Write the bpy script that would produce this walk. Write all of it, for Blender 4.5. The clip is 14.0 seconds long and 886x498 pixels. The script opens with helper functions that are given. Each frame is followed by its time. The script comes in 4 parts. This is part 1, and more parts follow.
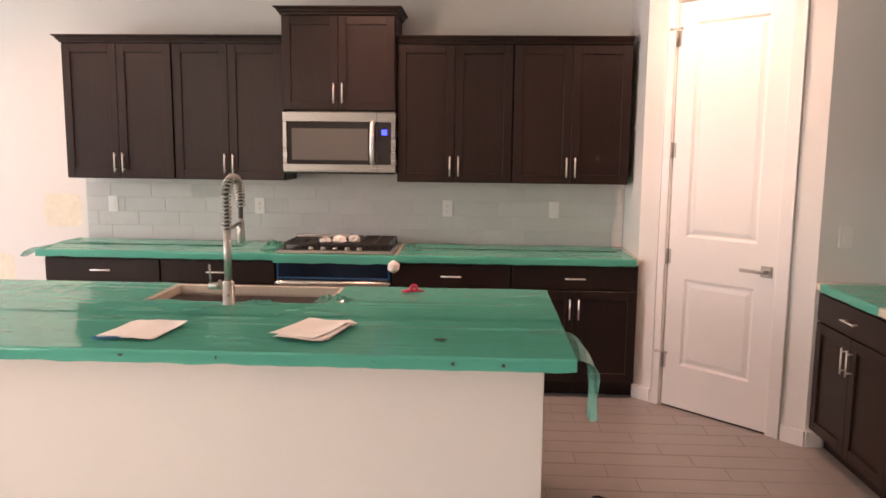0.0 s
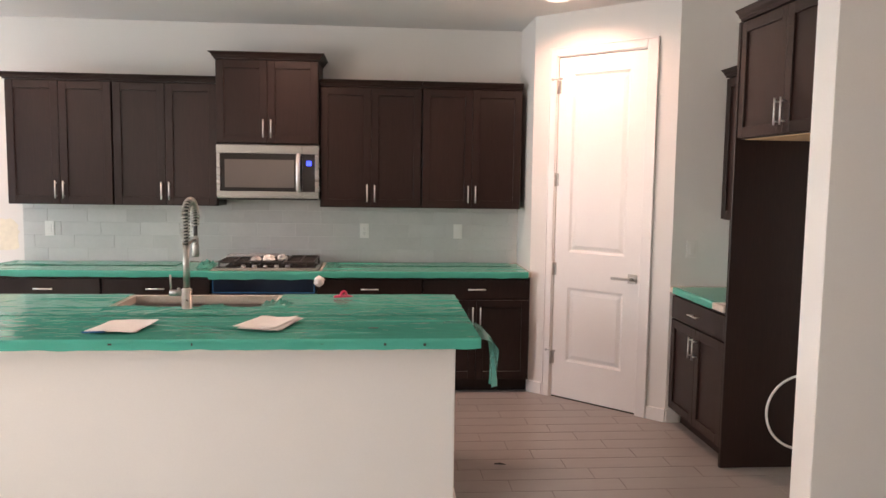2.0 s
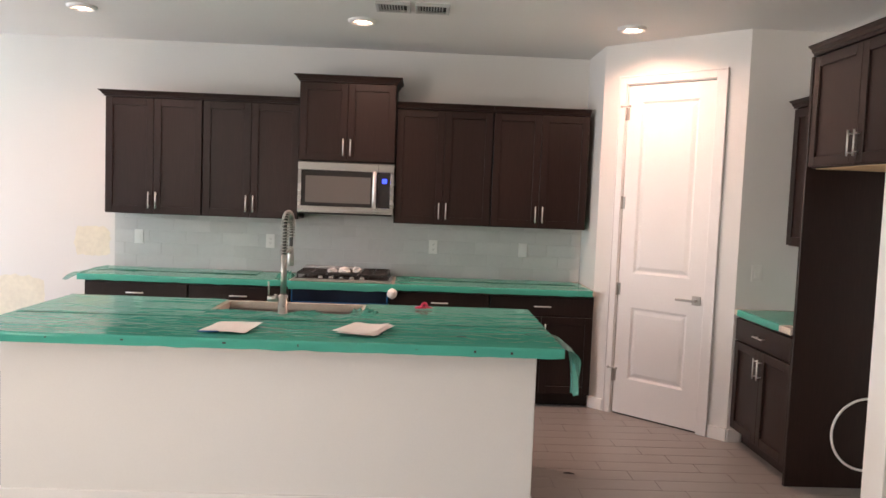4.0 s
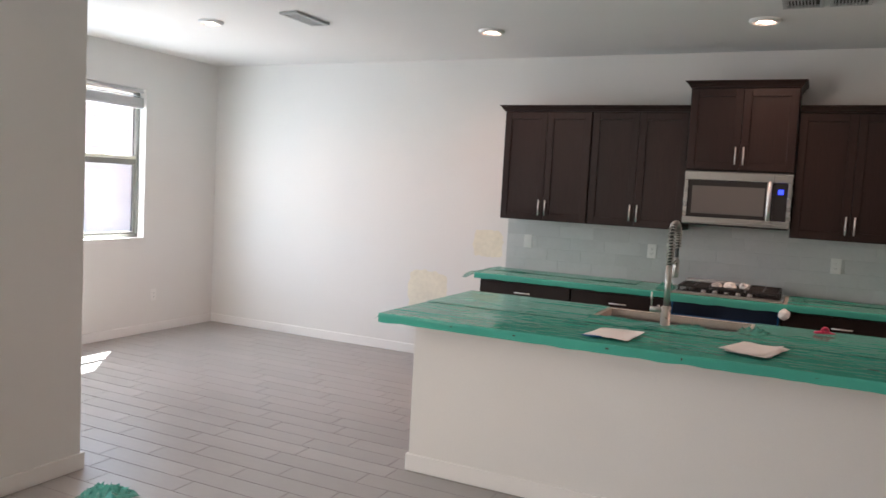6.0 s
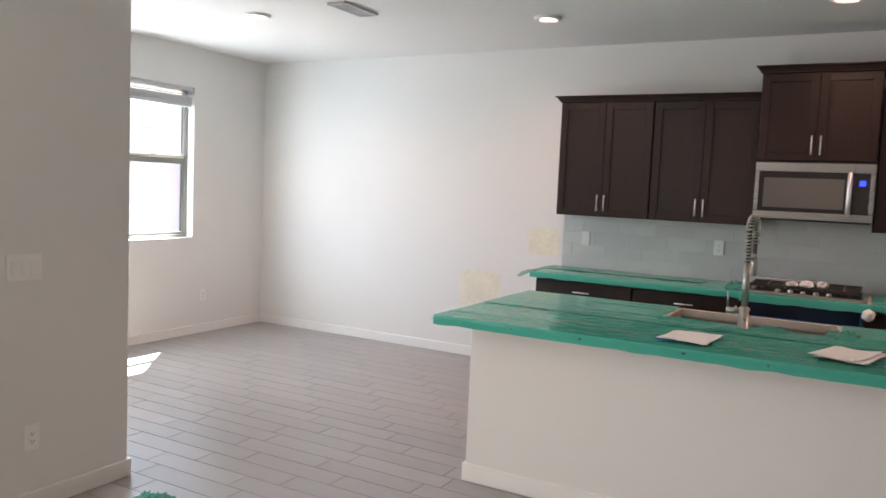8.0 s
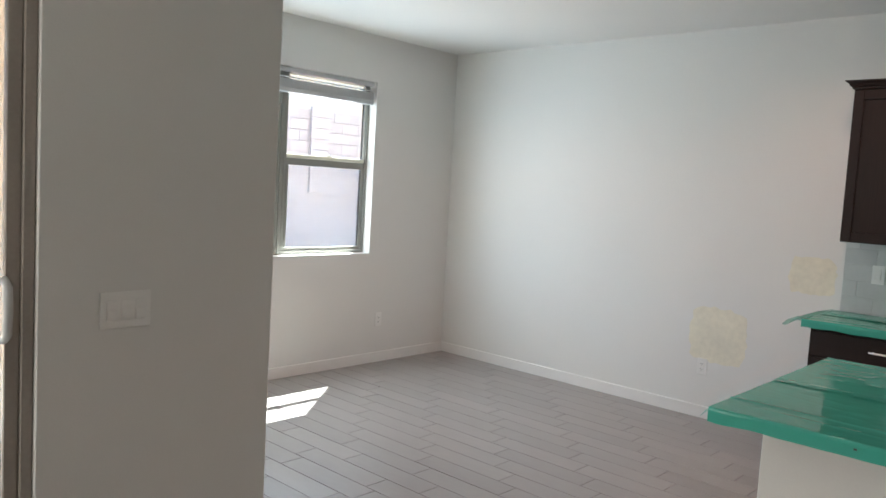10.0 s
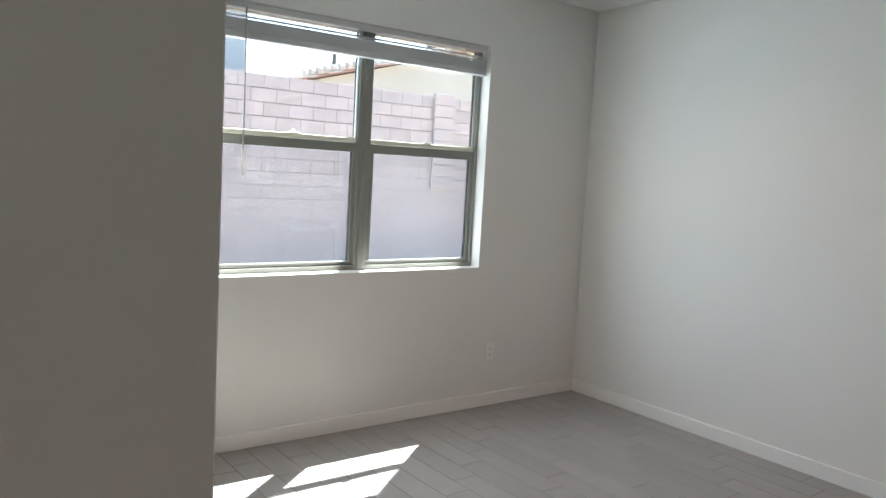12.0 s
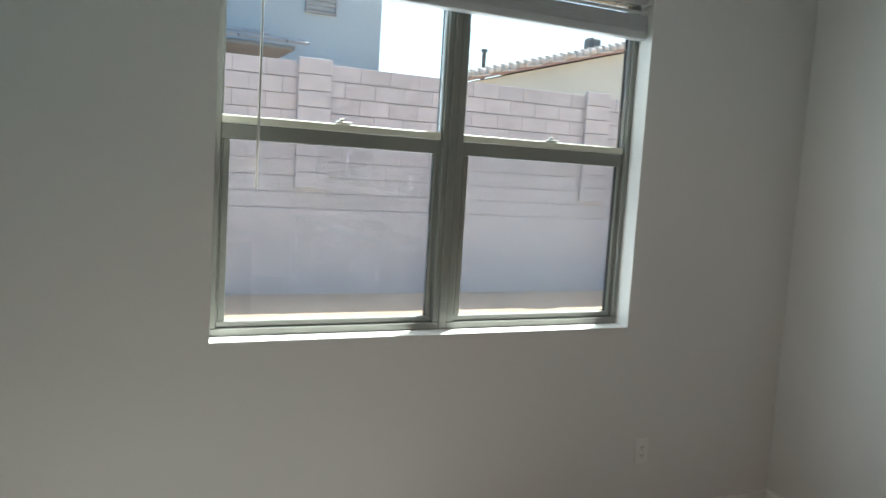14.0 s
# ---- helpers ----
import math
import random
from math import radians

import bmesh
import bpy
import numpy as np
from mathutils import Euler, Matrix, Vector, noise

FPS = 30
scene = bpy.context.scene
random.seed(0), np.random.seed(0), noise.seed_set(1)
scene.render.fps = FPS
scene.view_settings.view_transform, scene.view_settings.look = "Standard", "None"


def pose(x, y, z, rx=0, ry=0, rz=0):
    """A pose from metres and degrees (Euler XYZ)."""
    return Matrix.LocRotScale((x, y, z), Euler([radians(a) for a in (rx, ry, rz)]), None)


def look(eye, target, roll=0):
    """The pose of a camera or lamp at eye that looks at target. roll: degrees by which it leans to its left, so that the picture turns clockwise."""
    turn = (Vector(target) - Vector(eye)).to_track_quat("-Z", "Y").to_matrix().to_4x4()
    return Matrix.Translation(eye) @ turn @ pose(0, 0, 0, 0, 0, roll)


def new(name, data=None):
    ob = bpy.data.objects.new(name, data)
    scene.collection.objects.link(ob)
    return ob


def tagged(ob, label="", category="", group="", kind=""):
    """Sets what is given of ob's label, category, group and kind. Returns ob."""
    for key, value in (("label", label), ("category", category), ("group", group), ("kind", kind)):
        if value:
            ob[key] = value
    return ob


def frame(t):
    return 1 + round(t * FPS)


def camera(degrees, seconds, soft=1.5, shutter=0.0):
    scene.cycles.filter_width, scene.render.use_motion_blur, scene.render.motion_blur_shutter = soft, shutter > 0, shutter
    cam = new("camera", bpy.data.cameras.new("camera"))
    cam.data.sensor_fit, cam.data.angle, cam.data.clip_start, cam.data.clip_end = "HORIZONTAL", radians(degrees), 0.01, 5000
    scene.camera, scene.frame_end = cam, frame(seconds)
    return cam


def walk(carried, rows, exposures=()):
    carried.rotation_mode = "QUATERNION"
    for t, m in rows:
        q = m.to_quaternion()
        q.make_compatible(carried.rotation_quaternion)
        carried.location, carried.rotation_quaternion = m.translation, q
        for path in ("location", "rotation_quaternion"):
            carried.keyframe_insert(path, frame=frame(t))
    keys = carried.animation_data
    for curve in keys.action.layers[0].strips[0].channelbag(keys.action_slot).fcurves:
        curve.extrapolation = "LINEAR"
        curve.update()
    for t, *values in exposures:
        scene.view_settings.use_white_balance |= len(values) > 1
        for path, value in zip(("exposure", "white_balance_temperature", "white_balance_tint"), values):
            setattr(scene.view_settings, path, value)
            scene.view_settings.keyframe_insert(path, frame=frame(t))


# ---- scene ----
cam = camera(60.3, 14.0, shutter=0.15)
PATH = [
    (0, (0.043, -0.003, 1.634), (-0.056, 1.976, 1.365), 0.6),
    (0.5, (0.116, -0.163, 1.618), (0.084, 1.803, 1.254), 0.9),
    (1, (-0.016, -0.377, 1.617), (0.167, 1.583, 1.262), 1.8),
    (1.5, (-0.252, -0.598, 1.647), (0.028, 1.362, 1.359), 2.1),
    (2, (-0.063, -0.743, 1.619), (0.098, 1.242, 1.434), 0.8),
    (4.3, (-0.352, -0.978, 1.61), (-0.297, 1.016, 1.474), 2.3),
    (4.5, (-0.365, -0.974, 1.61), (-0.323, 1.021, 1.469), 2.4),
    (5, (-0.387, -0.978, 1.604), (-0.528, 1.01, 1.436), 2.9),
    (5.5, (-0.394, -0.986, 1.609), (-0.944, 0.93, 1.439), 2.9),
    (5.6, (-0.378, -0.986, 1.604), (-1.006, 0.907, 1.448), 3.3),
    (6, (-0.378, -1.0, 1.602), (-1.245, 0.795, 1.447), 3.1),
    (6.5, (-0.379, -1.012, 1.616), (-1.367, 0.722, 1.473), 3.0),
    (7, (-0.395, -1.003, 1.609), (-1.332, 0.76, 1.488), 3.0),
    (7.5, (-0.478, -0.958, 1.599), (-1.35, 0.837, 1.469), 3.1),
    (8, (-0.536, -0.814, 1.572), (-1.51, 0.925, 1.409), 2.5),
    (8.5, (-0.651, -0.547, 1.61), (-1.888, 1.013, 1.417), 2.1),
    (8.7, (-0.792, -0.473, 1.585), (-2.075, 1.047, 1.381), 2.5),
    (10.8, (-1.717, 0.627, 1.577), (-3.143, 2.022, 1.43), 3.1),
    (11, (-1.795, 0.76, 1.569), (-3.275, 2.095, 1.399), 2.5),
    (11.5, (-2.066, 1.069, 1.58), (-3.667, 2.255, 1.406), 2.1),
    (12, (-2.437, 1.261, 1.587), (-4.028, 2.457, 1.388), 3.2),
    (12.5, (-2.723, 1.552, 1.533), (-4.335, 2.713, 1.3), 3.0),
    (13, (-3.038, 1.788, 1.528), (-4.661, 2.942, 1.338), 3.1),
    (13.5, (-3.391, 2.091, 1.584), (-5.041, 3.21, 1.423), 3.4),
    (14, (-3.659, 2.307, 1.603), (-5.459, 3.155, 1.406), 3.5),
]
EXPOSURES = [(0.0, 4.38, 6900, 17), (0.5, 4.5, 6750, 16), (2.0, 4.35, 6300, 10), (5.0, 4.1, 6100, 8), (6.5, 3.58, 5900, 7), (7.5, 3.7, 5900, 7), (8.0, 3.75, 5900, 6), (8.5, 3.42, 5850, 3), (11.0, 3.18, 5800, 0), (12.5, 2.62, 5800, 0), (14.0, 2.18, 5800, -4)]
walk(cam, [(t, look(eye, target, roll)) for t, eye, target, roll in PATH], EXPOSURES)

# ---- world, sun and lamps ----
SUN_WAY = Vector((0.433, -0.53, -1.0)).normalized()      # the way the sunlight travels
world = bpy.data.worlds.new("sky")
scene.world = world
world.use_nodes = True
wn = world.node_tree.nodes
sky = wn.new("ShaderNodeTexSky")
sky.sky_type = "NISHITA"
sky.sun_disc = False
sky.sun_elevation = math.asin(-SUN_WAY.z)
sky.sun_rotation = math.atan2(-SUN_WAY.x, -SUN_WAY.y)
sky.dust_density = 2.0
world.node_tree.links.new(sky.outputs[0], wn["Background"].inputs[0])
wn["Background"].inputs[1].default_value = 0.13

sun = new("sun", bpy.data.lights.new("sun", "SUN"))
sun.data.energy, sun.data.angle, sun.data.color = 5.0, radians(0.53), (1.0, 0.95, 0.87)
sun.rotation_mode = "QUATERNION"
sun.rotation_quaternion = SUN_WAY.to_track_quat("-Z", "Y")


def opening_light(name, place, towards, width, height, power, colour):
    """Sky light standing in the opening of a window or glass door."""
    d = bpy.data.lights.new(name, "AREA")
    d.shape, d.size, d.size_y, d.energy, d.color = "RECTANGLE", width, height, power, colour
    ob = new(name, d)
    ob.rotation_mode = "QUATERNION"
    ob.location = place
    ob.rotation_quaternion = Vector(towards).to_track_quat("-Z", "Y")
    return ob


opening_light("light_patio_door", (-3.90, -0.40, 1.25), (1, 0, -0.05), 2.3, 2.3, 8.8, (1.0, 0.86, 0.75))
opening_light("light_window", (-6.53, 3.55, 1.65), (1, 0, -0.1), 1.6, 1.25, 5.7, (0.86, 0.92, 1.0))

# ---- materials ----
def principled(name, colour, rough=0.5, metal=0.0, grain=60.0, grain_mix=0.06, blotch=1.2, blotch_mix=0.06,
               bump=0.05, bump_scale=120.0, bump_dist=0.002, stretch=(1, 1, 1), spec=0.5, per_piece=0.0, rough_var=0.08):
    """A node material: base colour varied at two scales and per piece, uneven gloss and fine relief."""
    m = bpy.data.materials.new(name)
    m.use_nodes = True
    nt = m.node_tree
    n, l = nt.nodes, nt.links
    b = n["Principled BSDF"]
    b.inputs["Roughness"].default_value, b.inputs["Metallic"].default_value = rough, metal
    b.inputs["Specular IOR Level"].default_value = spec
    co = n.new("ShaderNodeTexCoord")
    mp = n.new("ShaderNodeMapping")
    mp.inputs["Scale"].default_value = stretch
    l.new(co.outputs["Object"], mp.inputs[0])
    info = n.new("ShaderNodeObjectInfo")
    shift = n.new("ShaderNodeVectorMath")
    shift.operation = "ADD"
    l.new(mp.outputs[0], shift.inputs[0])
    far = n.new("ShaderNodeMath")
    far.operation = "MULTIPLY"
    far.inputs[1].default_value = 37.0
    l.new(info.outputs["Random"], far.inputs[0])
    l.new(far.outputs[0], shift.inputs[1])

    def noise_at(scale, detail):
        t = n.new("ShaderNodeTexNoise")
        t.inputs["Scale"].default_value, t.inputs["Detail"].default_value = scale, detail
        l.new(shift.outputs[0], t.inputs["Vector"])
        return t
    g, s = noise_at(grain, 4), noise_at(blotch, 3)
    value = None
    for tex, amount in ((g, grain_mix), (s, blotch_mix)):
        r = n.new("ShaderNodeMapRange")
        r.inputs["From Min"].default_value, r.inputs["From Max"].default_value = 0.3, 0.7
        r.inputs["To Min"].default_value, r.inputs["To Max"].default_value = 1 - amount, 1 + amount
        l.new(tex.outputs["Fac"], r.inputs["Value"])
        if value is None:
            value = r.outputs[0]
        else:
            mul = n.new("ShaderNodeMath")
            mul.operation = "MULTIPLY"
            l.new(value, mul.inputs[0]), l.new(r.outputs[0], mul.inputs[1])
            value = mul.outputs[0]
    if per_piece:
        r = n.new("ShaderNodeMapRange")
        r.inputs["To Min"].default_value, r.inputs["To Max"].default_value = 1 - per_piece, 1 + per_piece
        l.new(info.outputs["Random"], r.inputs["Value"])
        mul = n.new("ShaderNodeMath")
        mul.operation = "MULTIPLY"
        l.new(value, mul.inputs[0]), l.new(r.outputs[0], mul.inputs[1])
        value = mul.outputs[0]
    hsv = n.new("ShaderNodeHueSaturation")
    hsv.inputs["Color"].default_value = (*colour, 1)
    l.new(value, hsv.inputs["Value"])
    l.new(hsv.outputs[0], b.inputs["Base Color"])
    rr = n.new("ShaderNodeMapRange")
    rr.inputs["To Min"].default_value, rr.inputs["To Max"].default_value = max(0.02, rough - rough_var), min(1, rough + rough_var)
    l.new(s.outputs["Fac"], rr.inputs["Value"])
    l.new(rr.outputs[0], b.inputs["Roughness"])
    if bump:
        h = noise_at(bump_scale, 3)
        bp = n.new("ShaderNodeBump")
        bp.inputs["Strength"].default_value, bp.inputs["Distance"].default_value = bump, bump_dist
        l.new(h.outputs["Fac"], bp.inputs["Height"])
        l.new(bp.outputs[0], b.inputs["Normal"])
    return m


def see_through(name, colour, share, gloss_rough, base, relief=0.3):
    """A sheet that lets a share of the light straight through, tinted; the rest is the given principled colour."""
    m = principled(name, base, gloss_rough, grain=9, grain_mix=0.03, blotch=2.2, blotch_mix=0.045, bump=relief, bump_scale=14,
                   bump_dist=0.005, stretch=(0.7, 1.8, 1), rough_var=0.02)
    nt = m.node_tree
    tr = nt.nodes.new("ShaderNodeBsdfTransparent")
    tr.inputs[0].default_value = (*colour, 1)
    mix = nt.nodes.new("ShaderNodeMixShader")
    mix.inputs[0].default_value = share
    nt.links.new(nt.nodes["Principled BSDF"].outputs[0], mix.inputs[1])
    nt.links.new(tr.outputs[0], mix.inputs[2])
    nt.links.new(mix.outputs[0], nt.nodes["Material Output"].inputs[0])
    return m


def glowing(name, colour, strength):
    m = principled(name, colour, 0.5, bump=0)
    b = m.node_tree.nodes["Principled BSDF"]
    b.inputs["Emission Color"].default_value = (*colour, 1)
    b.inputs["Emission Strength"].default_value = strength
    return m


def glass_sheet(name, tint, gloss):
    """Clear window glass: straight through, with a little mirror that grows at a grazing angle."""
    m = bpy.data.materials.new(name)
    m.use_nodes = True
    n, l = m.node_tree.nodes, m.node_tree.links
    tr, gl, mix, fr = (n.new(k) for k in ("ShaderNodeBsdfTransparent", "ShaderNodeBsdfGlossy", "ShaderNodeMixShader", "ShaderNodeFresnel"))
    tr.inputs[0].default_value = (*tint, 1)
    gl.inputs["Roughness"].default_value = gloss
    fr.inputs[0].default_value = 1.45
    l.new(fr.outputs[0], mix.inputs[0]), l.new(tr.outputs[0], mix.inputs[1]), l.new(gl.outputs[0], mix.inputs[2])
    l.new(mix.outputs[0], n["Material Output"].inputs[0])
    return m


WALL = principled("wall_paint", (0.785, 0.765, 0.735), 0.62, grain=180, grain_mix=0.012, blotch=0.7, blotch_mix=0.02, bump=0.16, bump_scale=95, bump_dist=0.0025, spec=0.3)
CEIL = principled("ceiling_paint", (0.80, 0.79, 0.77), 0.8, grain=120, grain_mix=0.015, blotch=0.6, blotch_mix=0.02, bump=0.25, bump_scale=60, bump_dist=0.003, spec=0.2)
TRIM = principled("trim_paint", (0.86, 0.835, 0.81), 0.32, grain=90, grain_mix=0.01, blotch=2, blotch_mix=0.02, bump=0.04, bump_scale=70)
PATCH = principled("primer_patch", (0.80, 0.75, 0.62), 0.7, grain=25, grain_mix=0.05, blotch=5, blotch_mix=0.06, bump=0.2, bump_scale=90, bump_dist=0.002)
ESPRESSO = principled("espresso_wood", (0.0195, 0.0090, 0.0068), 0.38, spec=0.36, grain=28, grain_mix=0.22, blotch=1.6, blotch_mix=0.16, bump=0.06, bump_scale=60, bump_dist=0.001, stretch=(5, 5, 0.35), per_piece=0.10)
PLY = principled("raw_plywood", (0.62, 0.44, 0.25), 0.65, grain=30, grain_mix=0.12, blotch=2, blotch_mix=0.1, stretch=(0.4, 5, 5))
STEEL = principled("brushed_steel", (0.56, 0.54, 0.51), 0.27, metal=1.0, grain=140, grain_mix=0.08, blotch=2, blotch_mix=0.04, bump=0.05, bump_scale=200, bump_dist=0.0005, stretch=(0.15, 1, 6))
NICKEL = principled("satin_nickel", (0.50, 0.475, 0.44), 0.30, metal=1.0, grain=160, grain_mix=0.04, blotch=8, blotch_mix=0.05, bump=0.02)
BRIGHT_NICKEL = principled("bright_nickel", (0.86, 0.85, 0.83), 0.46, metal=1.0, grain=160, grain_mix=0.03, blotch=8, blotch_mix=0.03, bump=0.02)
BLACK_GLASS = principled("black_glass", (0.028, 0.027, 0.027), 0.10, bump=0, rough_var=0.03)
OVEN_GLASS = principled("oven_door_window", (0.13, 0.125, 0.118), 0.16, grain=300, grain_mix=0.1, bump=0, rough_var=0.04)
IRON = principled("black_cast_iron", (0.02, 0.019, 0.018), 0.45, grain=200, grain_mix=0.2, bump=0.3, bump_scale=250, bump_dist=0.001)
QUARTZ = principled("beige_stone", (0.62, 0.54, 0.46), 0.25, grain=150, grain_mix=0.12, blotch=6, blotch_mix=0.06, bump=0.02)
SINK = principled("sink_composite", (0.47, 0.40, 0.34), 0.35, grain=200, grain_mix=0.06, blotch=3, blotch_mix=0.08, bump=0.05)
FILM = see_through("green_film", (0.16, 0.72, 0.57), 0.22, 0.045, (0.10, 0.46, 0.36), 0.17)
FILM_LOOSE = see_through("green_film_loose", (0.55, 0.86, 0.78), 0.52, 0.10, (0.17, 0.48, 0.41), 0.3)
CLEAR_FILM = see_through("clear_film", (0.92, 0.94, 0.95), 0.55, 0.12, (0.6, 0.6, 0.6))
BLUE_FILM = principled("blue_film", (0.025, 0.11, 0.27), 0.2, grain=20, blotch=4, blotch_mix=0.2, bump=0.2, bump_scale=30)
NAVY = principled("filmed_black_panel", (0.010, 0.018, 0.035), 0.18, blotch=3, blotch_mix=0.3, bump=0.15, bump_scale=20, bump_dist=0.002)
SPLASH = principled("glazed_tile", (0.615, 0.61, 0.595), 0.16, grain=40, grain_mix=0.02, blotch=3, blotch_mix=0.04, bump=0.06, bump_scale=14, bump_dist=0.003, per_piece=0.035)
SPLASH_GROUT = principled("wall_grout", (0.66, 0.655, 0.635), 0.85, grain=200, grain_mix=0.08, bump=0.2)
FLOOR_TILE = principled("wood_look_tile", (0.315, 0.295, 0.28), 0.34, grain=14, grain_mix=0.025, blotch=1.6, blotch_mix=0.05, bump=0.03, bump_scale=40, bump_dist=0.001, stretch=(0.7, 2.2, 1), per_piece=0.06, rough_var=0.05)
FLOOR_GROUT = principled("floor_grout", (0.23, 0.215, 0.204), 0.9, grain=150, grain_mix=0.15, bump=0.3)
PLASTIC = principled("white_plastic", (0.86, 0.84, 0.81), 0.35, grain=50, grain_mix=0.01, blotch=5, blotch_mix=0.02, bump=0)
SLOT = principled("dark_slot", (0.03, 0.028, 0.026), 0.6, bump=0)
PAPER = principled("paper", (0.84, 0.79, 0.75), 0.8, grain=90, grain_mix=0.02, blotch=7, blotch_mix=0.03, bump=0.1, bump_scale=30)
PINK = principled("pink_plastic", (0.72, 0.045, 0.12), 0.35, blotch=20, blotch_mix=0.1)
FOAM = principled("white_foam", (0.82, 0.79, 0.76), 0.75, grain=120, grain_mix=0.05, bump=0.3, bump_scale=150)
FOIL = principled("crumpled_wrap", (0.78, 0.75, 0.72), 0.22, metal=0.35, grain=30, grain_mix=0.2, blotch=12, blotch_mix=0.2, bump=0.8, bump_scale=45, bump_dist=0.01)
DISPLAY = glowing("blue_display", (0.03, 0.05, 0.95), 0.2)
LAMP_GLOW = glowing("lamp_lens", (1.0, 0.62, 0.44), 6.0)
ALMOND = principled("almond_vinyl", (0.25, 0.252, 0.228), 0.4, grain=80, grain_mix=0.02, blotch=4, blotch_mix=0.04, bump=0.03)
# the frame's almond vinyl, paled so sunlight on the rail is in the colour
SUNLIT_BEAD = principled("sunlit_almond_vinyl", (0.74, 0.74, 0.62), 0.35, grain=80, grain_mix=0.02, blotch=4, blotch_mix=0.04, bump=0.03)
BRONZE = principled("tan_aluminium", (0.36, 0.32, 0.28), 0.4, grain=80, grain_mix=0.04, blotch=4, blotch_mix=0.06, bump=0.04)
GLASS = glass_sheet("window_glass", (0.78, 0.80, 0.80), 0.0)
SCREEN = see_through("insect_screen", (0.93, 0.94, 0.96), 0.84, 0.7, (0.50, 0.44, 0.425), 0.0)
# translucent teal for the nook window's upper pane
TEAL_PANE = see_through("teal_translucent_pane", (0.5, 0.9, 0.9), 0.25, 0.15, (0.16, 0.56, 0.56))
BLIND = principled("white_blind", (0.58, 0.58, 0.58), 0.45, grain=40, grain_mix=0.02, blotch=3, blotch_mix=0.03, bump=0.04)
BLOCK = principled("concrete_block", (0.385, 0.36, 0.38), 0.92, grain=70, grain_mix=0.13, blotch=4, blotch_mix=0.1, bump=0.5, bump_scale=90, bump_dist=0.004, per_piece=0.07)
MORTAR = principled("mortar", (0.20, 0.18, 0.185), 0.95, grain=80, grain_mix=0.12, bump=0.4)
STUCCO_GREY = principled("grey_stucco", (0.36, 0.40, 0.43), 0.9, grain=60, grain_mix=0.06, blotch=1, blotch_mix=0.07, bump=0.5, bump_scale=70, bump_dist=0.006)
STUCCO_BEIGE = principled("beige_stucco", (0.50, 0.49, 0.44), 0.9, grain=60, grain_mix=0.06, blotch=1, blotch_mix=0.05, bump=0.5, bump_scale=70, bump_dist=0.006)
STUCCO_TAN = principled("tan_stucco", (0.47, 0.39, 0.32), 0.9, grain=60, grain_mix=0.07, blotch=1.4, blotch_mix=0.08, bump=0.6, bump_scale=70, bump_dist=0.006)
ROOF_PALE = principled("pale_roof_tile", (0.56, 0.50, 0.45), 0.85, grain=30, grain_mix=0.12, blotch=3, blotch_mix=0.12, bump=0.4, per_piece=0.12)
ROOF_GREY = principled("grey_roof_tile", (0.30, 0.295, 0.30), 0.85, grain=30, grain_mix=0.12, blotch=3, blotch_mix=0.12, bump=0.4, per_piece=0.12)
FASCIA = principled("brown_fascia", (0.30, 0.19, 0.155), 0.7, grain=40, grain_mix=0.1, bump=0.2)
DIRT = principled("desert_dirt", (0.55, 0.365, 0.23), 0.95, grain=25, grain_mix=0.16, blotch=0.8, blotch_mix=0.14, bump=0.6, bump_scale=40, bump_dist=0.02)
CONCRETE = principled("patio_concrete", (0.68, 0.66, 0.65), 0.85, grain=60, grain_mix=0.08, blotch=1.2, blotch_mix=0.1, bump=0.3, bump_scale=80)
VENT = principled("grey_vent_paint", (0.50, 0.50, 0.49), 0.45, grain=60, grain_mix=0.03)
DARK_PIPE = principled("dark_vent_pipe", (0.06, 0.06, 0.06), 0.6)


# ---- mesh helpers ----
def add_box(bm, x0, x1, y0, y1, z0, z1, bevel=0.0, seg=1):
    v = [bm.verts.new((x, y, z)) for z in (z0, z1) for y in (y0, y1) for x in (x0, x1)]
    fs = [bm.faces.new([v[i] for i in q]) for q in ((0, 2, 3, 1), (4, 5, 7, 6), (0, 1, 5, 4), (2, 6, 7, 3), (0, 4, 6, 2), (1, 3, 7, 5))]
    if bevel:
        es = list({e for f in fs for e in f.edges})
        bmesh.ops.bevel(bm, geom=es, offset=bevel, segments=seg, affect="EDGES", profile=0.6)


def add_tube(bm, pts, radius, sides=10, caps=True):
    """A tube along pts; radius: one number, or one for each point."""
    pts = [Vector(p) for p in pts]
    rings, side = [], None
    for i, p in enumerate(pts):
        d = (pts[min(i + 1, len(pts) - 1)] - pts[max(i - 1, 0)]).normalized()
        if side is None:
            side = d.orthogonal().normalized()
        side = (side - d * side.dot(d)).normalized()
        up = d.cross(side)
        r = radius[i] if isinstance(radius, (list, tuple)) else radius
        rings.append([bm.verts.new(p + r * (side * math.cos(2 * math.pi * k / sides) + up * math.sin(2 * math.pi * k / sides))) for k in range(sides)])
    for a, b in zip(rings, rings[1:]):
        for k in range(sides):
            f = bm.faces.new((a[k], a[(k + 1) % sides], b[(k + 1) % sides], b[k]))
            f.smooth = True
    if caps:
        bm.faces.new(rings[0][::-1]), bm.faces.new(rings[-1])


def done(bm, name, mat, parent=None, label=""):
    bmesh.ops.recalc_face_normals(bm, faces=bm.faces)
    me = bpy.data.meshes.new(name)
    bm.to_mesh(me)
    bm.free()
    me.materials.append(mat)
    ob = new(name, me)
    ob.parent = parent
    if label:
        ob["label"] = label
    return ob


